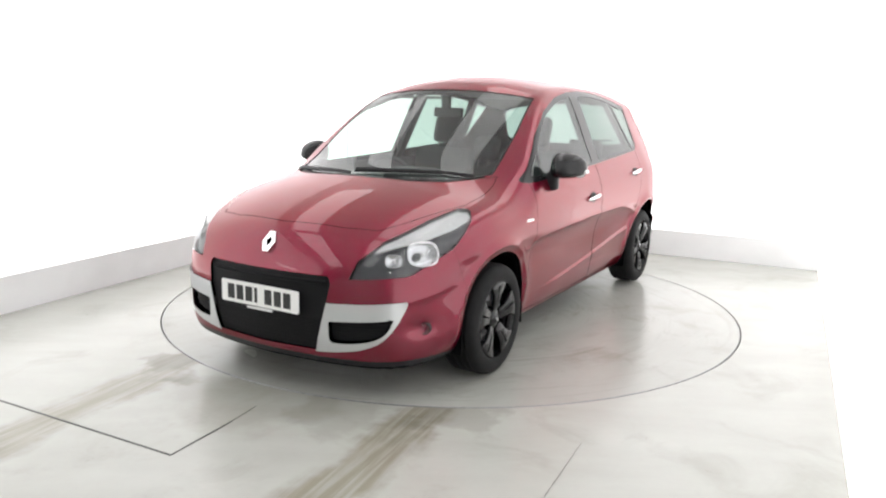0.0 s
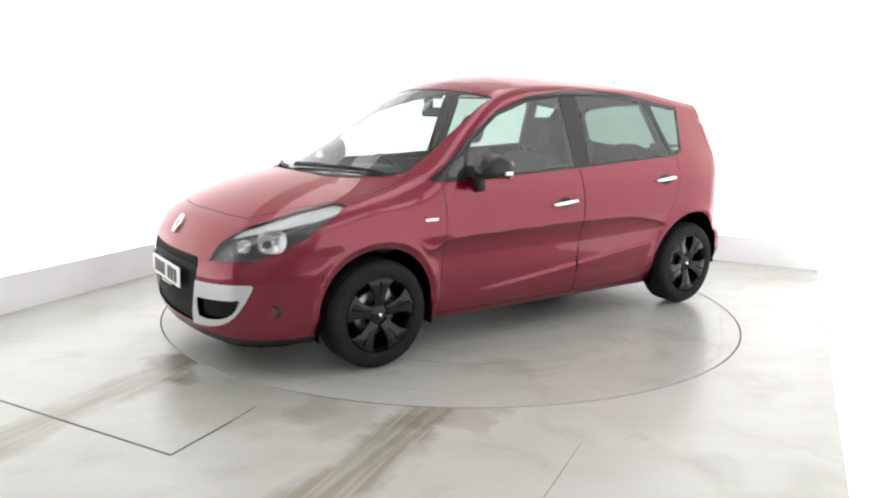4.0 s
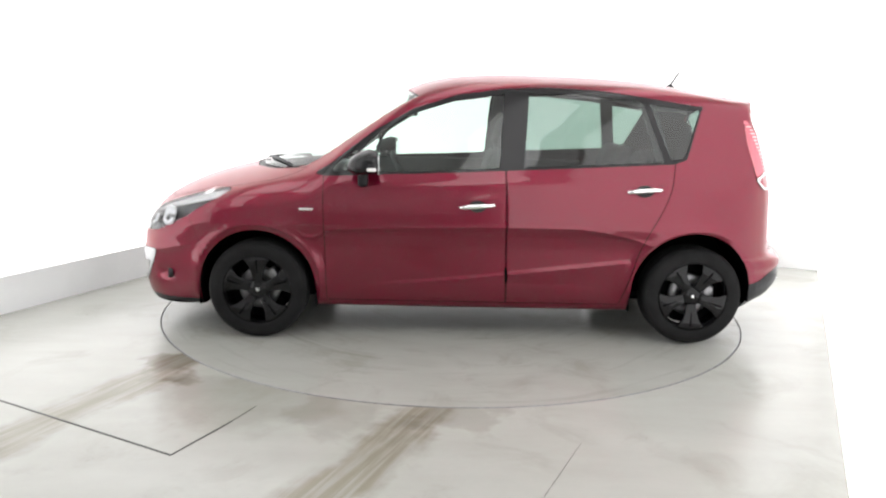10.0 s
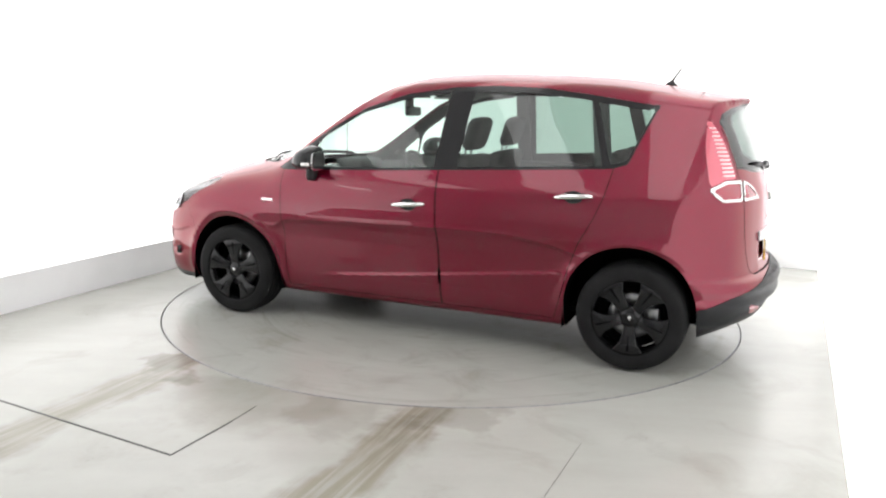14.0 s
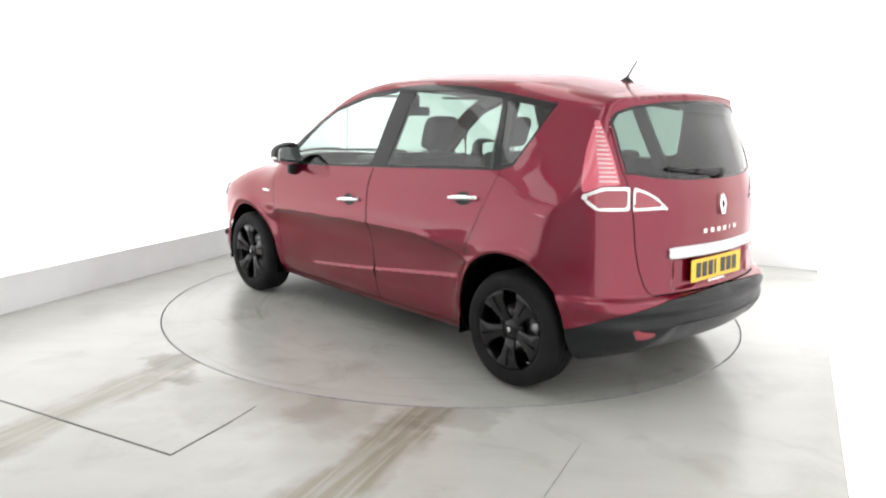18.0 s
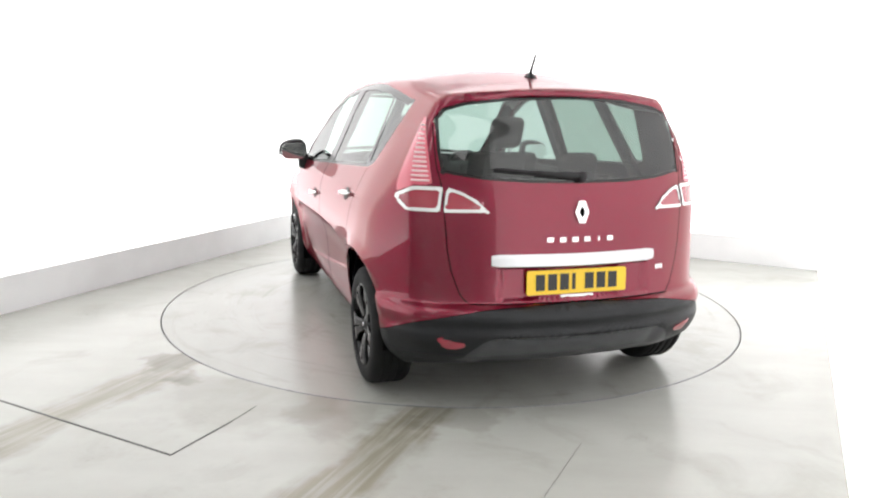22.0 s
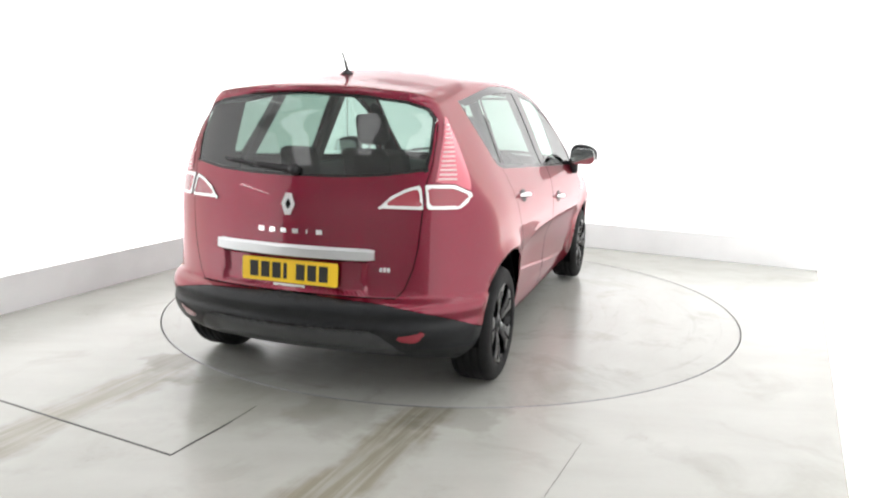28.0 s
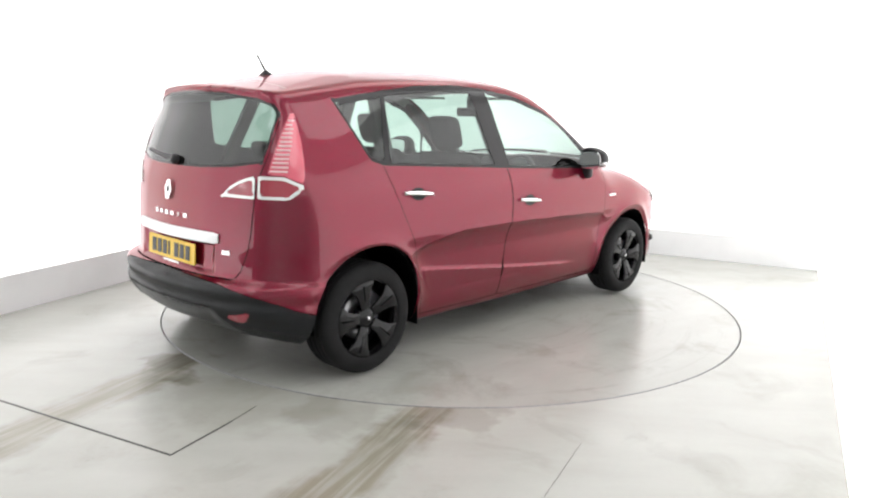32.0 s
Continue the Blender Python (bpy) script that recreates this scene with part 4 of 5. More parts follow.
def wheel_master():
    w = part("wheel", lathe_bm([(0.218, 0.002), (0.222, 0.0), (0.222, -0.006), (0.214, -0.012), (0.206, -0.05), (0.200, -0.14), (0.214, -0.19), (0.222, -0.20)], 64), RIM, car)
    prof = [(0.218, -0.004), (0.224, 0.002), (0.236, 0.004), (0.262, 0.006), (0.286, 0.002), (0.302, -0.008), (0.3105, -0.022)]
    for y in (-0.05, -0.09, -0.13, -0.165):
        prof += [(0.315, y + 0.012), (0.315, y + 0.006), (0.308, y + 0.004), (0.308, y - 0.004), (0.315, y - 0.006)]
    prof += [(0.3105, -0.185), (0.300, -0.198), (0.27, -0.206), (0.222, -0.2)]
    part("tyre", lathe_bm(prof, 72), RUBBER, w, "worn black tyre")
    for k in range(5):
        sp = part("spoke", spoke_bm(), RIM, w)
        sp.matrix_basis = pose(0, 0, 0, 0, 90 + 72 * k)
        # a raised near-black strip paints the shade inside the spoke's groove
        g = prism_bm([(0.105, -0.002), (0.150, -0.0035), (0.196, -0.006), (0.196, 0.006), (0.150, 0.0035), (0.105, 0.002)], 0.002)
        for v in g.verts:
            v.co.y += 0.0025 - 0.020 * (1 - (math.hypot(v.co.x, v.co.z) - 0.05) / 0.165) ** 2
        part("spoke_groove", g, DARK, w, smooth=False).matrix_basis = sp.matrix_basis
        b = part("bolt", lathe_bm([(0.001, 0.006), (0.007, 0.006), (0.009, 0.003), (0.009, -0.012)], 12), STEEL, w)
        ang = math.radians(126 + 72 * k)
        b.matrix_basis = pose(0.048 * math.cos(ang), -0.028, 0.048 * math.sin(ang))
    part("hub", lathe_bm([(0.001, -0.012), (0.03, -0.013), (0.055, -0.022), (0.068, -0.034), (0.07, -0.06)], 40), RIM, w)
    part("hub_cap", lathe_bm([(0.001, -0.006), (0.016, -0.007), (0.024, -0.011), (0.026, -0.016)], 28), RIM, w)
    bm = prism_bm([(-0.010, 0), (0, 0.015), (0.010, 0), (0, -0.015)], 0.004, 0.001)
    part("emblem", bm, CHROME, w).matrix_basis = pose(0, -0.007, 0)
    part("brake_disc", lathe_bm([(0.06, -0.085), (0.065, -0.075), (0.13, -0.075), (0.135, -0.085), (0.135, -0.10), (0.06, -0.10)], 48), STEEL, w, "grey steel brake disc")
    cal = box_bm((-0.155, -0.12, -0.06), (-0.085, -0.062, 0.06), 0.012)
    part("brake_caliper", cal, STEEL, w)
    part("brake_backing", lathe_bm([(0.001, -0.13), (0.19, -0.13), (0.2, -0.12)], 40), DARK, w)
    return w


master = wheel_master()
WHEEL_Y = 0.893
for x, s, roll, size in ((AXLE, 1, 36, 0.975), (-AXLE, 1, 0, 1.0), (AXLE, -1, 20, 0.975), (-AXLE, -1, 50, 1.0)):
    m = pose(x, WHEEL_Y * s, 0.315 * size, 0, 0, 0 if s > 0 else 180) @ pose(0, 0, 0, 0, roll) @ Matrix.Diagonal((size, 1, size, 1))
    if master.get("used"):
        copy_thing(master, m)
    else:
        master.matrix_basis = m
        master["used"] = 1
del master["used"]
# ---- details of the car ----
def ring_bm(outer, inner, depth):
    """A flat ring between two outlines (x, z), extruded along y."""
    bm = bmesh.new()
    n = len(outer)
    rows = [[bm.verts.new((x, y, z)) for x, z in pts] for pts, y in ((outer, 0), (outer, depth), (inner, depth), (inner, 0))]
    for k in range(4):
        p, q = rows[k], rows[(k + 1) % 4]
        for i in range(n):
            bm.faces.new((p[i], p[(i + 1) % n], q[(i + 1) % n], q[i]))
    bmesh.ops.recalc_face_normals(bm, faces=bm.faces[:])
    return bm


def named(name):
    return [o for o in car.children if o.name.split(".")[0] == name]


TAILGATE, FRONT_BUMPER, REAR_BUMPER = named("tailgate")[0], named("front_bumper")[0], named("rear_bumper")[0]


@functools.lru_cache(None)
def spot(reach, y, z):
    p = np.array([[reach(y, z), y, z]])
    return p, Vector(skin_normals(p)[0])


def facing_back(y, z, out=0.0):
    """A pose on the tail, its x axis to the car's left, its -y axis outward along the tail's normal."""
    p, n = spot(tail_x, y, z)
    q = Vector(p[0]) + n * out
    yy = -n
    zz = Vector((0, 0, 1)) - yy * yy.z
    zz.normalize()
    xx = yy.cross(zz)
    return Matrix.Translation(q) @ Matrix((xx, yy, zz)).transposed().to_4x4()


def facing_front(y, z, out=0.0):
    p, n = spot(nose_x, y, z)
    q = Vector(p[0]) + n * out
    yy = -n
    zz = Vector((0, 0, 1)) - yy * yy.z
    zz.normalize()
    xx = yy.cross(zz)
    return Matrix.Translation(q) @ Matrix((xx, yy, zz)).transposed().to_4x4()


def facing_side(x, z, s, out=0.0):
    p = np.array([[x, side(np.array([x]), np.array([z]))[0], z]])
    n = skin_normals(p)[0]
    n, p = Vector((n[0], n[1] * s, n[2])), Vector((x, p[0, 1] * s, z))
    yy = -n
    zz = Vector((0, 0, 1)) - yy * yy.z
    zz.normalize()
    return Matrix.Translation(p + n * out) @ Matrix((yy.cross(zz), yy, zz)).transposed().to_4x4()


def rounded(w, h, r, n=4):
    pts = []
    for cx, cz, a0 in ((w / 2 - r, h / 2 - r, 0), (-w / 2 + r, h / 2 - r, 90), (-w / 2 + r, -h / 2 + r, 180), (w / 2 - r, -h / 2 + r, 270)):
        for k in range(n + 1):
            a = math.radians(a0 + 90 * k / n)
            pts.append((cx + r * math.cos(a), cz + r * math.sin(a)))
    return pts


def number_plate(parent, m, color, label):
    plate = part("number_plate", prism_bm(rounded(0.52, 0.114, 0.010), 0.006, 0.001), color, parent, label, smooth=False)
    plate.matrix_basis = m
    x = -0.215
    for k in range(7):
        w = 0.018 if k == 3 else 0.046
        bar = part("bar", prism_bm([(x, -0.038), (x + w, -0.038), (x + w, 0.038), (x, 0.038)], 0.002), INK, plate, smooth=False)
        bar.matrix_basis = pose(0, -0.0025, 0)
        x += w + (0.050 if k == 3 else 0.016)
    note = part("bar", prism_bm(rounded(0.17, 0.012, 0.003), 0.004), CHROME_PAINT, plate, smooth=False)
    note.matrix_basis = pose(0.0, 0.001, -0.068)


def emblem(parent, m, w, h):
    outer = [(-w, 0), (-w * 0.42, h), (w * 0.42, h), (w, 0), (w * 0.42, -h), (-w * 0.42, -h)]
    inner = [(-w * 0.42, 0), (-w * 0.1, h * 0.45), (w * 0.1, h * 0.45), (w * 0.42, 0), (w * 0.1, -h * 0.45), (-w * 0.1, -h * 0.45)]
    ob = part("emblem", ring_bm(outer, inner, 0.014), CHROME, parent, "chrome diamond emblem", smooth=False)
    ob.matrix_basis = m
    part("emblem_backing", prism_bm(inner, 0.004), DARK, ob, smooth=False).matrix_basis = pose(0, 0.008, 0)


@functools.lru_cache(None)
def rib_spot(a, z):
    y = np.linspace(0.45, 0.86, 160)
    p = cast(np.stack([np.full(160, -1.0), y, np.full(160, z)], 1), np.tile((-1.0, 0, 0), (160, 1)))
    i = int(np.argmin(np.abs(p[:, 1] + p[:, 0] + 2.0 - a)))
    return p[i], skin_normals(p[i:i + 1])[0]


def tail_details():
    number_plate(TAILGATE, facing_back(0.004, 0.652, 0.010), YELLOW, "yellow rear number plate with dark bars")
    emblem(TAILGATE, facing_back(0.0, 0.978, 0.013), 0.036, 0.052)
    # bright strip over the plate, following the tail
    bm = bmesh.new()
    rows = []
    for k in range(25):
        y = 0.425 - 0.85 * k / 24
        h = 0.030 if 0 < k < 24 else 0.024
        p = facing_back(y, 0.757, 0.0)
        rows.append([bm.verts.new(p @ Vector((0, -0.002, -h))), bm.verts.new(p @ Vector((0, -0.010, -h + 0.004))), bm.verts.new(p @ Vector((0, -0.012, h * 0.5))),
                     bm.verts.new(p @ Vector((0, -0.006, h))), bm.verts.new(p @ Vector((0, 0.0, h)))])
    for p, q in zip(rows, rows[1:]):
        for j in range(4):
            bm.faces.new((p[j], q[j], q[j + 1], p[j + 1]))
    bm.faces.new(rows[0]), bm.faces.new(rows[-1][::-1])
    bmesh.ops.recalc_face_normals(bm, faces=bm.faces[:])
    part("tailgate_strip", bm, SATIN, TAILGATE, "satin silver strip", smooth=False)
    # the model badge as plain bars
    for k in range(6):
        y = 0.152 - 0.062 * k
        bar = part("badge_bar", prism_bm(rounded(0.031 if k != 4 else 0.008, 0.022, 0.003, 2), 0.004), CHROME, TAILGATE, smooth=False)
        bar.matrix_basis = facing_back(y, 0.852, 0.004)
    for k in range(3):
        bar = part("badge_bar", prism_bm(rounded(0.013, 0.022, 0.003, 2), 0.004), CHROME, TAILGATE, smooth=False)
        bar.matrix_basis = facing_back(-0.455 - 0.017 * k, 0.690, 0.004)
    # rear wiper
    wiper = part("rear_wiper", lathe_bm([(0.001, -0.03), (0.022, -0.028), (0.028, -0.012), (0.028, 0.004)], 20), BLACK, TAILGATE)
    wiper.matrix_basis = facing_back(-0.01, 1.135, 0.004)
    for a, b, w, d in (((0.0, 0.0), (0.22, 0.014), 0.020, 0.030), ((0.08, 0.004), (0.41, 0.030), 0.014, 0.020)):
        bm = bmesh.new()
        rows = []
        for k in range(9):
            t = k / 8
            y, z = -0.01 + a[0] + (b[0] - a[0]) * t, 1.138 + a[1] + (b[1] - a[1]) * t
            p = facing_back(y, z, 0.0)
            ww = w * (1.0 - 0.35 * t)
            rows.append([bm.verts.new(p @ Vector((0, yy, zz))) for yy, zz in ((0.0, -ww), (-d, -ww * 0.6), (-d, ww * 0.6), (0.0, ww))])
        for p, q in zip(rows, rows[1:]):
            for j in range(3):
                bm.faces.new((p[j], q[j], q[j + 1], p[j + 1]))
        bm.faces.new(rows[0]), bm.faces.new(rows[-1])
        bmesh.ops.recalc_face_normals(bm, faces=bm.faces[:])
        part("wiper_arm" if a[0] == 0 else "wiper_blade", bm, BLACK, wiper).matrix_parent_inverse = wiper.matrix_basis.inverted()
    # ribs of the tall lamps
    for lamp in named("tail_lamp"):
        s = 1 if sum(v.co.y for v in lamp.data.vertices) > 0 else -1
        for k in range(13):
            z = 1.112 + k * 0.0205
            lo = 0.862 + (z - 1.10) * 0.42
            hi = min(1.092 - (z - 1.10) * 0.12, 1.085 - (z - 1.20) * 0.42)
            if hi - lo < 0.03:
                continue
            bm = bmesh.new()
            rows = []
            for t in np.linspace(0, 0.55, 5):
                a = lo + (hi - lo) * t
                p, n = rib_spot(round(float(a), 5), round(float(z), 5))
                for_row = []
                for dz, out in ((-0.005, 0.004), (0.0, 0.011), (0.005, 0.004)):
                    q = p + n * out
                    for_row.append(bm.verts.new((q[0], q[1] * s, q[2] + dz)))
                rows.append(for_row)
            for p, q in zip(rows, rows[1:]):
                for j in range(2):
                    bm.faces.new((p[j], q[j], q[j + 1], p[j + 1]))
            part("lamp_rib", bm, RIB, lamp)


tail_details()


def nose_details():
    number_plate(FRONT_BUMPER, facing_front(0.0, 0.497, 0.012), WHITE, "white front number plate with dark bars")
    emblem(FRONT_BUMPER, facing_front(0.0, 0.757, 0.013), 0.042, 0.056)
    # upper slot and lower mesh of the grille
    for z, half in ((0.608, 0.375), (0.590, 0.375)):
        bm = bmesh.new()
        rows = []
        for k in range(11):
            y = -half + 2 * half * k / 10
            p = facing_front(y, z, -0.012)
            rows.append([bm.verts.new(p @ Vector((0, yy, zz))) for yy, zz in ((0.0, -0.004), (-0.012, -0.003), (-0.012, 0.003), (0.0, 0.004))])
        for p, q in zip(rows, rows[1:]):
            for j in range(3):
                bm.faces.new((p[j], q[j], q[j + 1], p[j + 1]))
        part("grille_slat", bm, MESH, FRONT_BUMPER)
    for i in range(7):
        z = 0.300 + 0.019 * i
        half = 0.325 + (z - 0.27) * 0.25 - 0.012
        bm = bmesh.new()
        rows = []
        for k in range(11):
            y = -half + 2 * half * k / 10
            p = facing_front(y, z, -0.012)
            rows.append([bm.verts.new(p @ Vector((0, yy, zz))) for yy, zz in ((0.0, -0.003), (-0.007, 0.0), (0.0, 0.003))])
        for p, q in zip(rows, rows[1:]):
            for j in range(2):
                bm.faces.new((p[j], q[j], q[j + 1], p[j + 1]))
        part("grille_slat", bm, MESH, FRONT_BUMPER)
    for s in (1, -1):
        p, n = lamp_at(1.09, 0.380, 1, -0.005)
        p = Vector((p.x, p.y * s, p.z))
        d = Vector((0.94, 0.30 * s, 0.0))
        fog = part("fog_lamp", lathe_bm([(0.030, -0.02), (0.030, 0.006), (0.028, 0.009), (0.026, 0.007)], 28), BLACK, FRONT_BUMPER)
        fog.matrix_basis = Matrix.Translation(p) @ d.to_track_quat("Y", "Z").to_matrix().to_4x4()
        part("fog_reflector", lathe_bm([(0.026, 0.006), (0.019, -0.006), (0.002, -0.012)], 24), REFLECTOR, fog)
        part("fog_lens", lathe_bm([(0.026, 0.009), (0.016, 0.012), (0.001, 0.013)], 24), LENS, fog)
        for k in range(4):
            z = 0.340 + 0.026 * k
            bar_bm = bmesh.new()
            rows = []
            for t in range(9):
                y = 0.432 + (0.60 + 0.10 * k / 3 - 0.432) * t / 8
                q = facing_front(y, z, -0.028)
                rows.append([bar_bm.verts.new(Vector((1, s, 1)) * (q @ Vector((0, yy, zz)))) for yy, zz in ((0, -0.004), (-0.008, 0), (0, 0.004))])
            for a, b in zip(rows, rows[1:]):
                for j in range(2):
                    bar_bm.faces.new((a[j], b[j], b[j + 1], a[j + 1]))
            part("intake_slat", bar_bm, MESH, FRONT_BUMPER)
    # wipers along the foot of the windscreen
    for y0, y1, x0, x1 in ((0.62, -0.02, 1.175, 1.43), (-0.02, -0.60, 1.475, 1.26)):
        bm = bmesh.new()
        rows = []
        for k in range(15):
            t = k / 14
            x, y = x0 + (x1 - x0) * t + 0.035 * math.sin(math.pi * t), y0 + (y1 - y0) * t
            z = float(TOP(np.array([x]))[0] - CROWN(np.array([x]))[0] * y * y) + 0.004
            w = 0.007 + 0.008 * t
            rows.append([bm.verts.new((x - w, y, z + w * 0.5)), bm.verts.new((x, y, z + 0.014 + 0.008 * t)), bm.verts.new((x + w, y, z - w * 0.4))])
        for p, q in zip(rows, rows[1:]):
            for j in range(2):
                bm.faces.new((p[j], q[j], q[j + 1], p[j + 1]))
            bm.faces.new((p[2], q[2], q[0], p[0]))
        bmesh.ops.recalc_face_normals(bm, faces=bm.faces[:])
        part("windscreen_wiper", bm, BLACK, car)


nose_details()


def handles():
    for door, x, z in (("front_door", 0.004, 0.858), ("rear_door", -1.004, 0.966)):
        for ob in named(door):
            s = 1 if ob.data.vertices[0].co.y > 0 else -1
            m = facing_side(x, z, s, 0.0)
            cup = part("handle_cup", cup_shade_bm(), BLACK, ob, "black oval painted as the shaded recess behind the handle")
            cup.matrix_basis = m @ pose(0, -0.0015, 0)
            bm = bmesh.new()
            rows = []
            for k in range(13):
                t = k / 12
                xx = -0.109 + 0.218 * t
                arc = 0.030 - 0.016 * (2 * t - 1) ** 4
                hh = 0.0125 - 0.004 * abs(2 * t - 1) ** 3
                tilt = (t - 0.5) * 0.018 * s
                rows.append([bm.verts.new((xx, -arc + dy, tilt + dz)) for dy, dz in ((0.012, -hh), (0.0, -hh), (-0.006, 0), (0.0, hh), (0.012, hh))])
            for p, q in zip(rows, rows[1:]):
                for j in range(5):
                    bm.faces.new((p[j], q[j], q[(j + 1) % 5], p[(j + 1) % 5]))
            bm.faces.new(rows[0]), bm.faces.new(rows[-1][::-1])
            bmesh.ops.recalc_face_normals(bm, faces=bm.faces[:])
            h = part("door_handle", bm, CHROME, ob, "chrome handle")
            h.matrix_basis = m
    for ob in named("front_wing"):
        s = 1 if ob.data.vertices[0].co.y > 0 else -1
        b = part("wing_badge", prism_bm(rounded(0.085, 0.013, 0.003, 2), 0.004), CHROME, ob, "small chrome wing badge", smooth=False)
        b.matrix_basis = facing_side(1.037, 0.822, s, 0.004)


def cup_shade_bm():
    """A nearly flat oval laid on the skin, painting the shaded recess behind the handle."""
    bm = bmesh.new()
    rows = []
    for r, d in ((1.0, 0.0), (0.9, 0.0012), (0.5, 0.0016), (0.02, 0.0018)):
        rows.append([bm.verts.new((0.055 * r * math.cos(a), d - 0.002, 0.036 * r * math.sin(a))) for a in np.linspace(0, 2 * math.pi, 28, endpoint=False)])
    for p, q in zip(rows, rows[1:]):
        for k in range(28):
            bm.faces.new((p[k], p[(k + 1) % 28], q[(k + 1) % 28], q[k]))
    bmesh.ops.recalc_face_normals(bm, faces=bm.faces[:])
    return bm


handles()


def mirrors():
    for s in (1, -1):
        bm = bmesh.new()
        bmesh.ops.create_uvsphere(bm, u_segments=28, v_segments=18, radius=1)
        for v in bm.verts:
            x, y, z = v.co
            square = (abs(y) ** 4 + abs(z) ** 4) ** 0.25
            if square > 1e-6:                       # a squarish housing
                k = 0.5 + 0.5 * math.hypot(y, z) / square
                y, z = y * k * 0.95, z * k * 0.95
            x = max(x, -0.45)
            y2 = y * (1 - 0.12 * max(x, 0))
            v.co = Vector((0.655 + x * 0.125 - 0.012 * y, s * (0.985 + y2 * 0.112), 1.100 + (z * 0.092 if z > 0 else z * 0.062) * (1 - 0.16 * y) - 0.03 * max(x, 0) * 0.6))
        if s < 0:
            bmesh.ops.reverse_faces(bm, faces=bm.faces[:])
        house = part("door_mirror", bm, GLOSSBLACK, car, "gloss black door mirror")
        g = prism_bm(rounded(0.180, 0.118, 0.045, 6), 0.006, 0.002)
        mg = part("mirror_glass", g, MIRROR, house, smooth=False)
        mg.matrix_basis = pose(0.594, s * 0.985, 1.097, 0, 0, -90 if s > 0 else -90) @ pose(0, 0, 0, 0, 0, 6 * s)
        st = box_bm((0.665, 0.862, 0.955), (0.725, 0.940, 1.075), 0.02, 3)
        for v in st.verts:
            v.co.y = v.co.y * s
            v.co.z += 0.35 * (abs(v.co.y) - 0.86) * 0.4
        bmesh.ops.recalc_face_normals(st, faces=st.faces[:])
        part("mirror_stalk", st, BLACK, house)
        ind = box_bm((0.600, 1.035, 1.068), (0.655, 1.098, 1.090), 0.008, 2)
        for v in ind.verts:
            v.co.y = v.co.y * s
        bmesh.ops.recalc_face_normals(ind, faces=ind.faces[:])
        part("mirror_indicator", ind, CHROME_PAINT, house, "clear indicator lens")


mirrors()


def antenna():
    x = -1.375
    z = float(TOP(np.array([x]))[0])
    bm = lathe_bm([(0.044, -0.016), (0.042, 0.0), (0.026, 0.018), (0.014, 0.030), (0.005, 0.036)], 24)
    bm.transform(Matrix.Rotation(math.radians(90), 4, "X"))
    for v in bm.verts:
        v.co.x *= 1.3
    base = part("antenna_base", bm, BLACK, car)
    base.matrix_basis = pose(x, 0, z - 0.010)
    bm = lathe_bm([(0.008, 0), (0.006, 0.05), (0.005, 0.105), (0.001, 0.107)], 10)
    bm.transform(Matrix.Rotation(math.radians(90), 4, "X"))
    mast = part("antenna_mast", bm, BLACK, car)
    mast.matrix_basis = pose(x - 0.004, 0, z + 0.020, 0, -32)


antenna()


# ---- cabin ----
def cushion(lo, hi, bevel, bend=None):
    bm = box_bm(lo, hi, bevel, 4)
    if bend:
        for v in bm.verts:
            v.co = bend(v.co)
    return bm


def seat(x, y, width, back_top, rake):
    e = part("seat", cushion((x, y - width / 2, 0.42), (x + 0.50, y + width / 2, 0.60), 0.05), CLOTH, car, "charcoal cloth seat")

    def lean(p):
        return Vector((p.x - (p.z - 0.55) * rake - 0.02 * math.cos((p.y - y) * 6), p.y, p.z))
    part("seat_back", cushion((x - 0.06, y - width / 2, 0.52), (x + 0.07, y + width / 2, back_top), 0.05, lean), CLOTH, e)
    part("headrest", cushion((x - 0.03, y - 0.118, back_top + 0.030), (x + 0.085, y + 0.118, back_top + 0.245), 0.052, lean), CLOTH, e)
    for d in (-0.05, 0.05):
        bm = lathe_bm([(0.007, 0), (0.007, 0.09)], 10)
        post = part("headrest_post", bm, STEEL, e)
        z = back_top - 0.02
        post.matrix_basis = pose(x + 0.025 - (z - 0.55) * rake, y + d, z) @ pose(0, 0, 0, 90)


for y in (0.37, -0.37):
    seat(-0.02, y, 0.50, 1.14, 0.30)
for y in (0.47, 0.0, -0.47):
    seat(-0.93, y, 0.43, 0.95, 0.28)

dash = part("dashboard", cushion((0.72, -0.74, 0.62), (1.28, 0.74, 0.985), 0.07, lambda p: Vector((p.x, p.y, p.z + 0.05 * (1 - abs(p.y)) - 0.10 * max(p.x - 0.95, 0)))), TRIM, car)
part("instrument_hood", cushion((0.74, -0.16, 0.95), (0.98, 0.16, 1.055), 0.035), TRIM, dash)


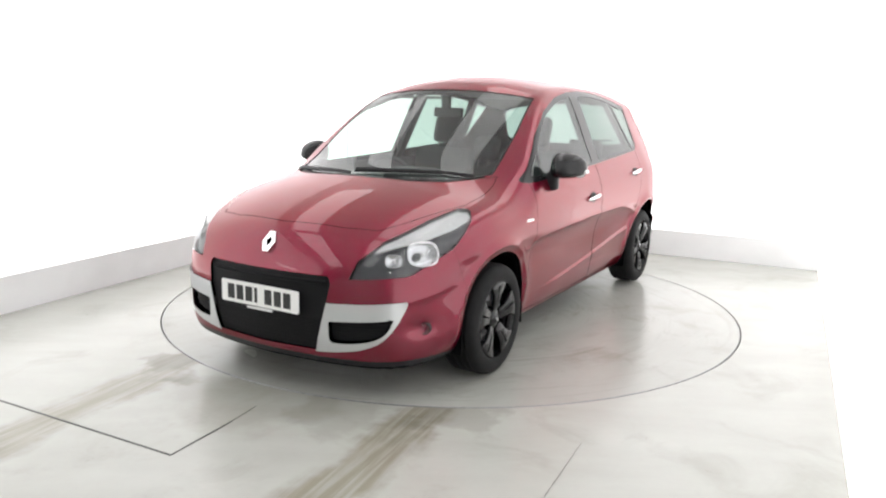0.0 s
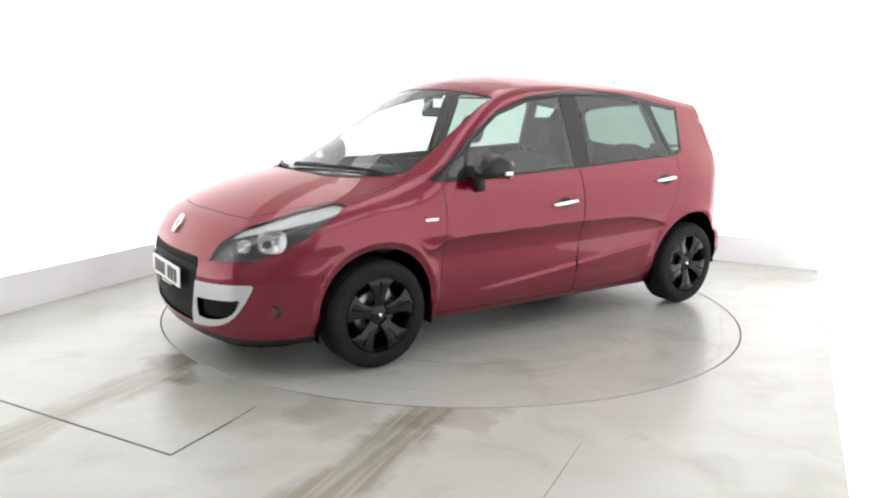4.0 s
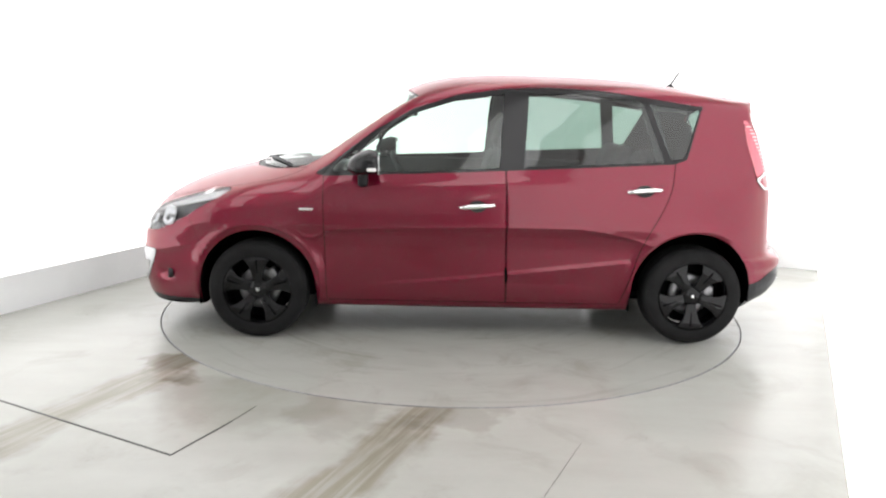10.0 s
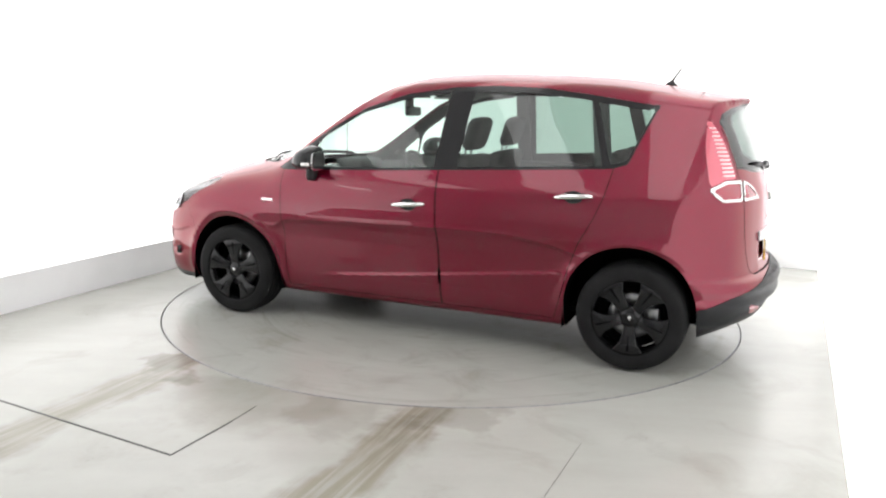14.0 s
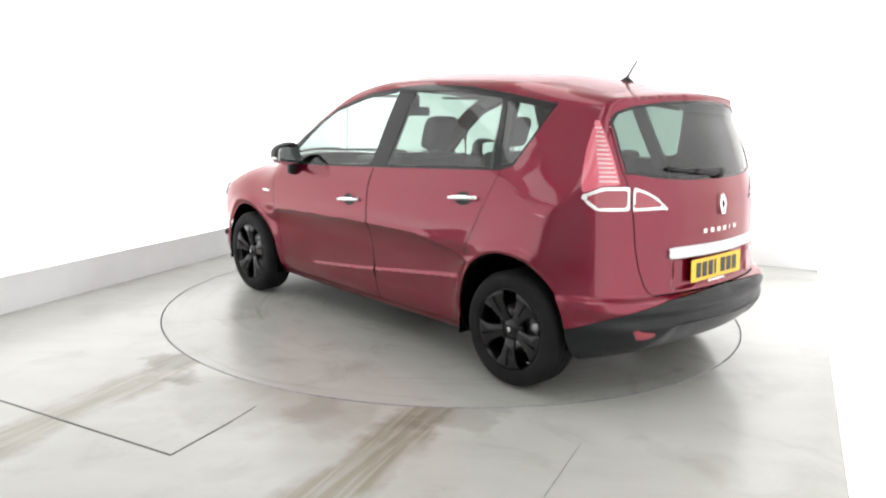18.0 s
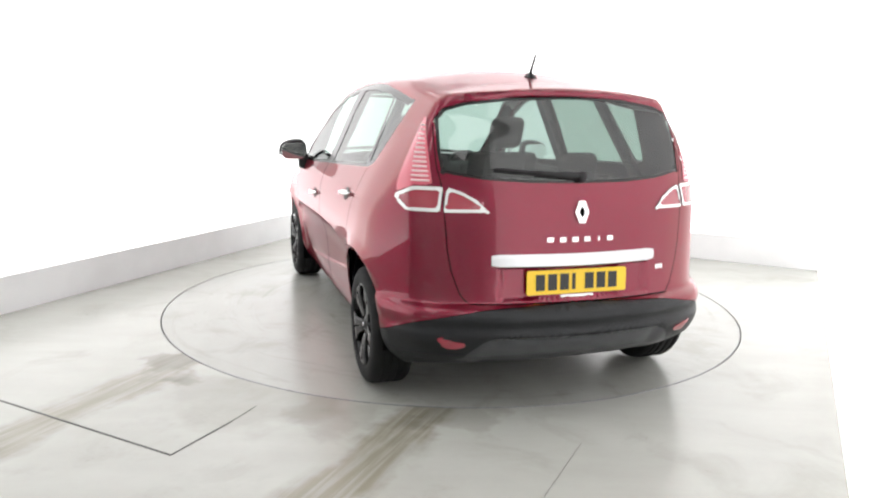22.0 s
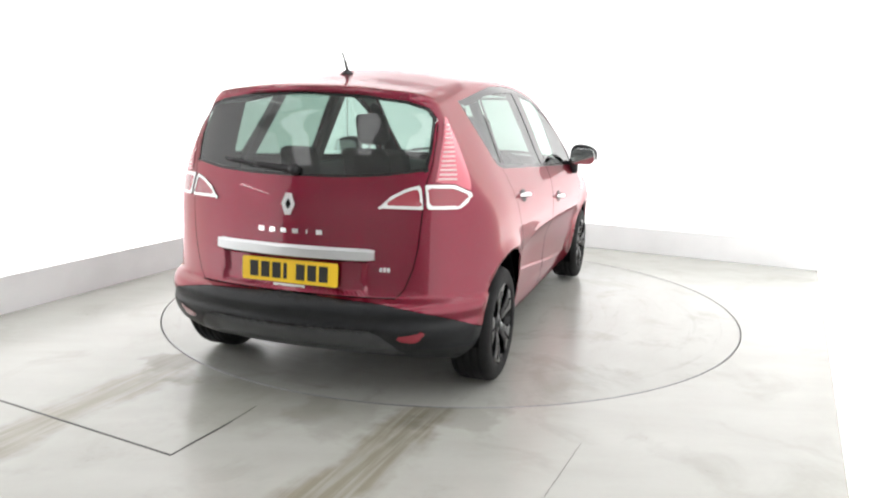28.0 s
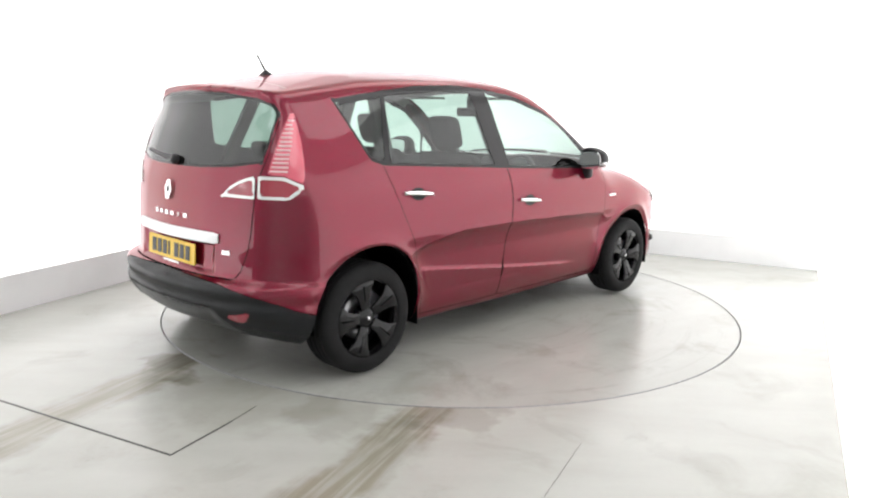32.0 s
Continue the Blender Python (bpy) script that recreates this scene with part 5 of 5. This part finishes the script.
def steering_wheel():
    bm = bmesh.new()
    rows = []
    for k in range(40):
        a = 2 * math.pi * k / 40
        rows.append([bm.verts.new(((0.18 + 0.015 * math.cos(b)) * math.cos(a), (0.18 + 0.015 * math.cos(b)) * math.sin(a), 0.015 * math.sin(b)))
                     for b in [2 * math.pi * j / 10 for j in range(10)]])
    for i in range(40):
        for j in range(10):
            bm.faces.new((rows[i][j], rows[(i + 1) % 40][j], rows[(i + 1) % 40][(j + 1) % 10], rows[i][(j + 1) % 10]))
    w = part("steering_wheel", bm, TRIM, car, "black steering wheel")
    w.matrix_basis = pose(0.53, -0.37, 0.93, 0, -65)
    part("wheel_boss", cushion((-0.17, -0.05, -0.03), (0.08, 0.05, 0.012), 0.02), TRIM, w)
    part("steering_column", cushion((-0.04, -0.04, -0.30), (0.04, 0.04, -0.02), 0.015), TRIM, w)


steering_wheel()
rv = part("interior_mirror", cushion((0.40, -0.115, 1.375), (0.43, 0.115, 1.44), 0.015), BLACK, car)
part("mirror_mount", cushion((0.42, -0.03, 1.43), (0.47, 0.03, 1.525), 0.012), BLACK, rv)
for s in (1, -1):
    part("sun_visor", cushion((0.20, s * 0.33 - 0.16, 1.500), (0.33, s * 0.33 + 0.16, 1.515), 0.006), HEADLINING, car)
    part("door_card", cushion((-0.92, s * 0.80 - 0.02, 0.32), (0.92, s * 0.80 + 0.02, 1.035), 0.015), TRIM, car)
    for x, foot, head in ((-0.20, 0.0, -0.025), (-1.105, -0.055, 0.05)):
        bm = box_bm((x - 0.045, 0, 0), (x + 0.045, 1, 1))
        for v in bm.verts:
            low = v.co.z < 0.5
            inner = v.co.y < 0.5
            zz = 1.03 if low else 1.53
            yy = float(side(np.array([x]), np.array([zz]))[0]) - (0.055 if inner else 0.018)
            v.co = Vector((v.co.x + (foot if low else head), s * yy, zz))
        bmesh.ops.recalc_face_normals(bm, faces=bm.faces[:])
        part("pillar_trim", bm, TRIM, car, smooth=False)
part("parcel_shelf", cushion((-1.85, -0.62, 0.93), (-1.15, 0.62, 0.95), 0.008), CLOTH, car)
def motions():
    """The turntable carries the car round."""
    rows, disc = [], []
    for t, h in HEADING:
        turn = pose(0, 0, 0, 0, 0, h)
        rows.append((t, turn @ Matrix.Translation(CAR_AT)))
        disc.append((t, turn))
    walk(car, rows)
    walk(turntable, disc)


motions()
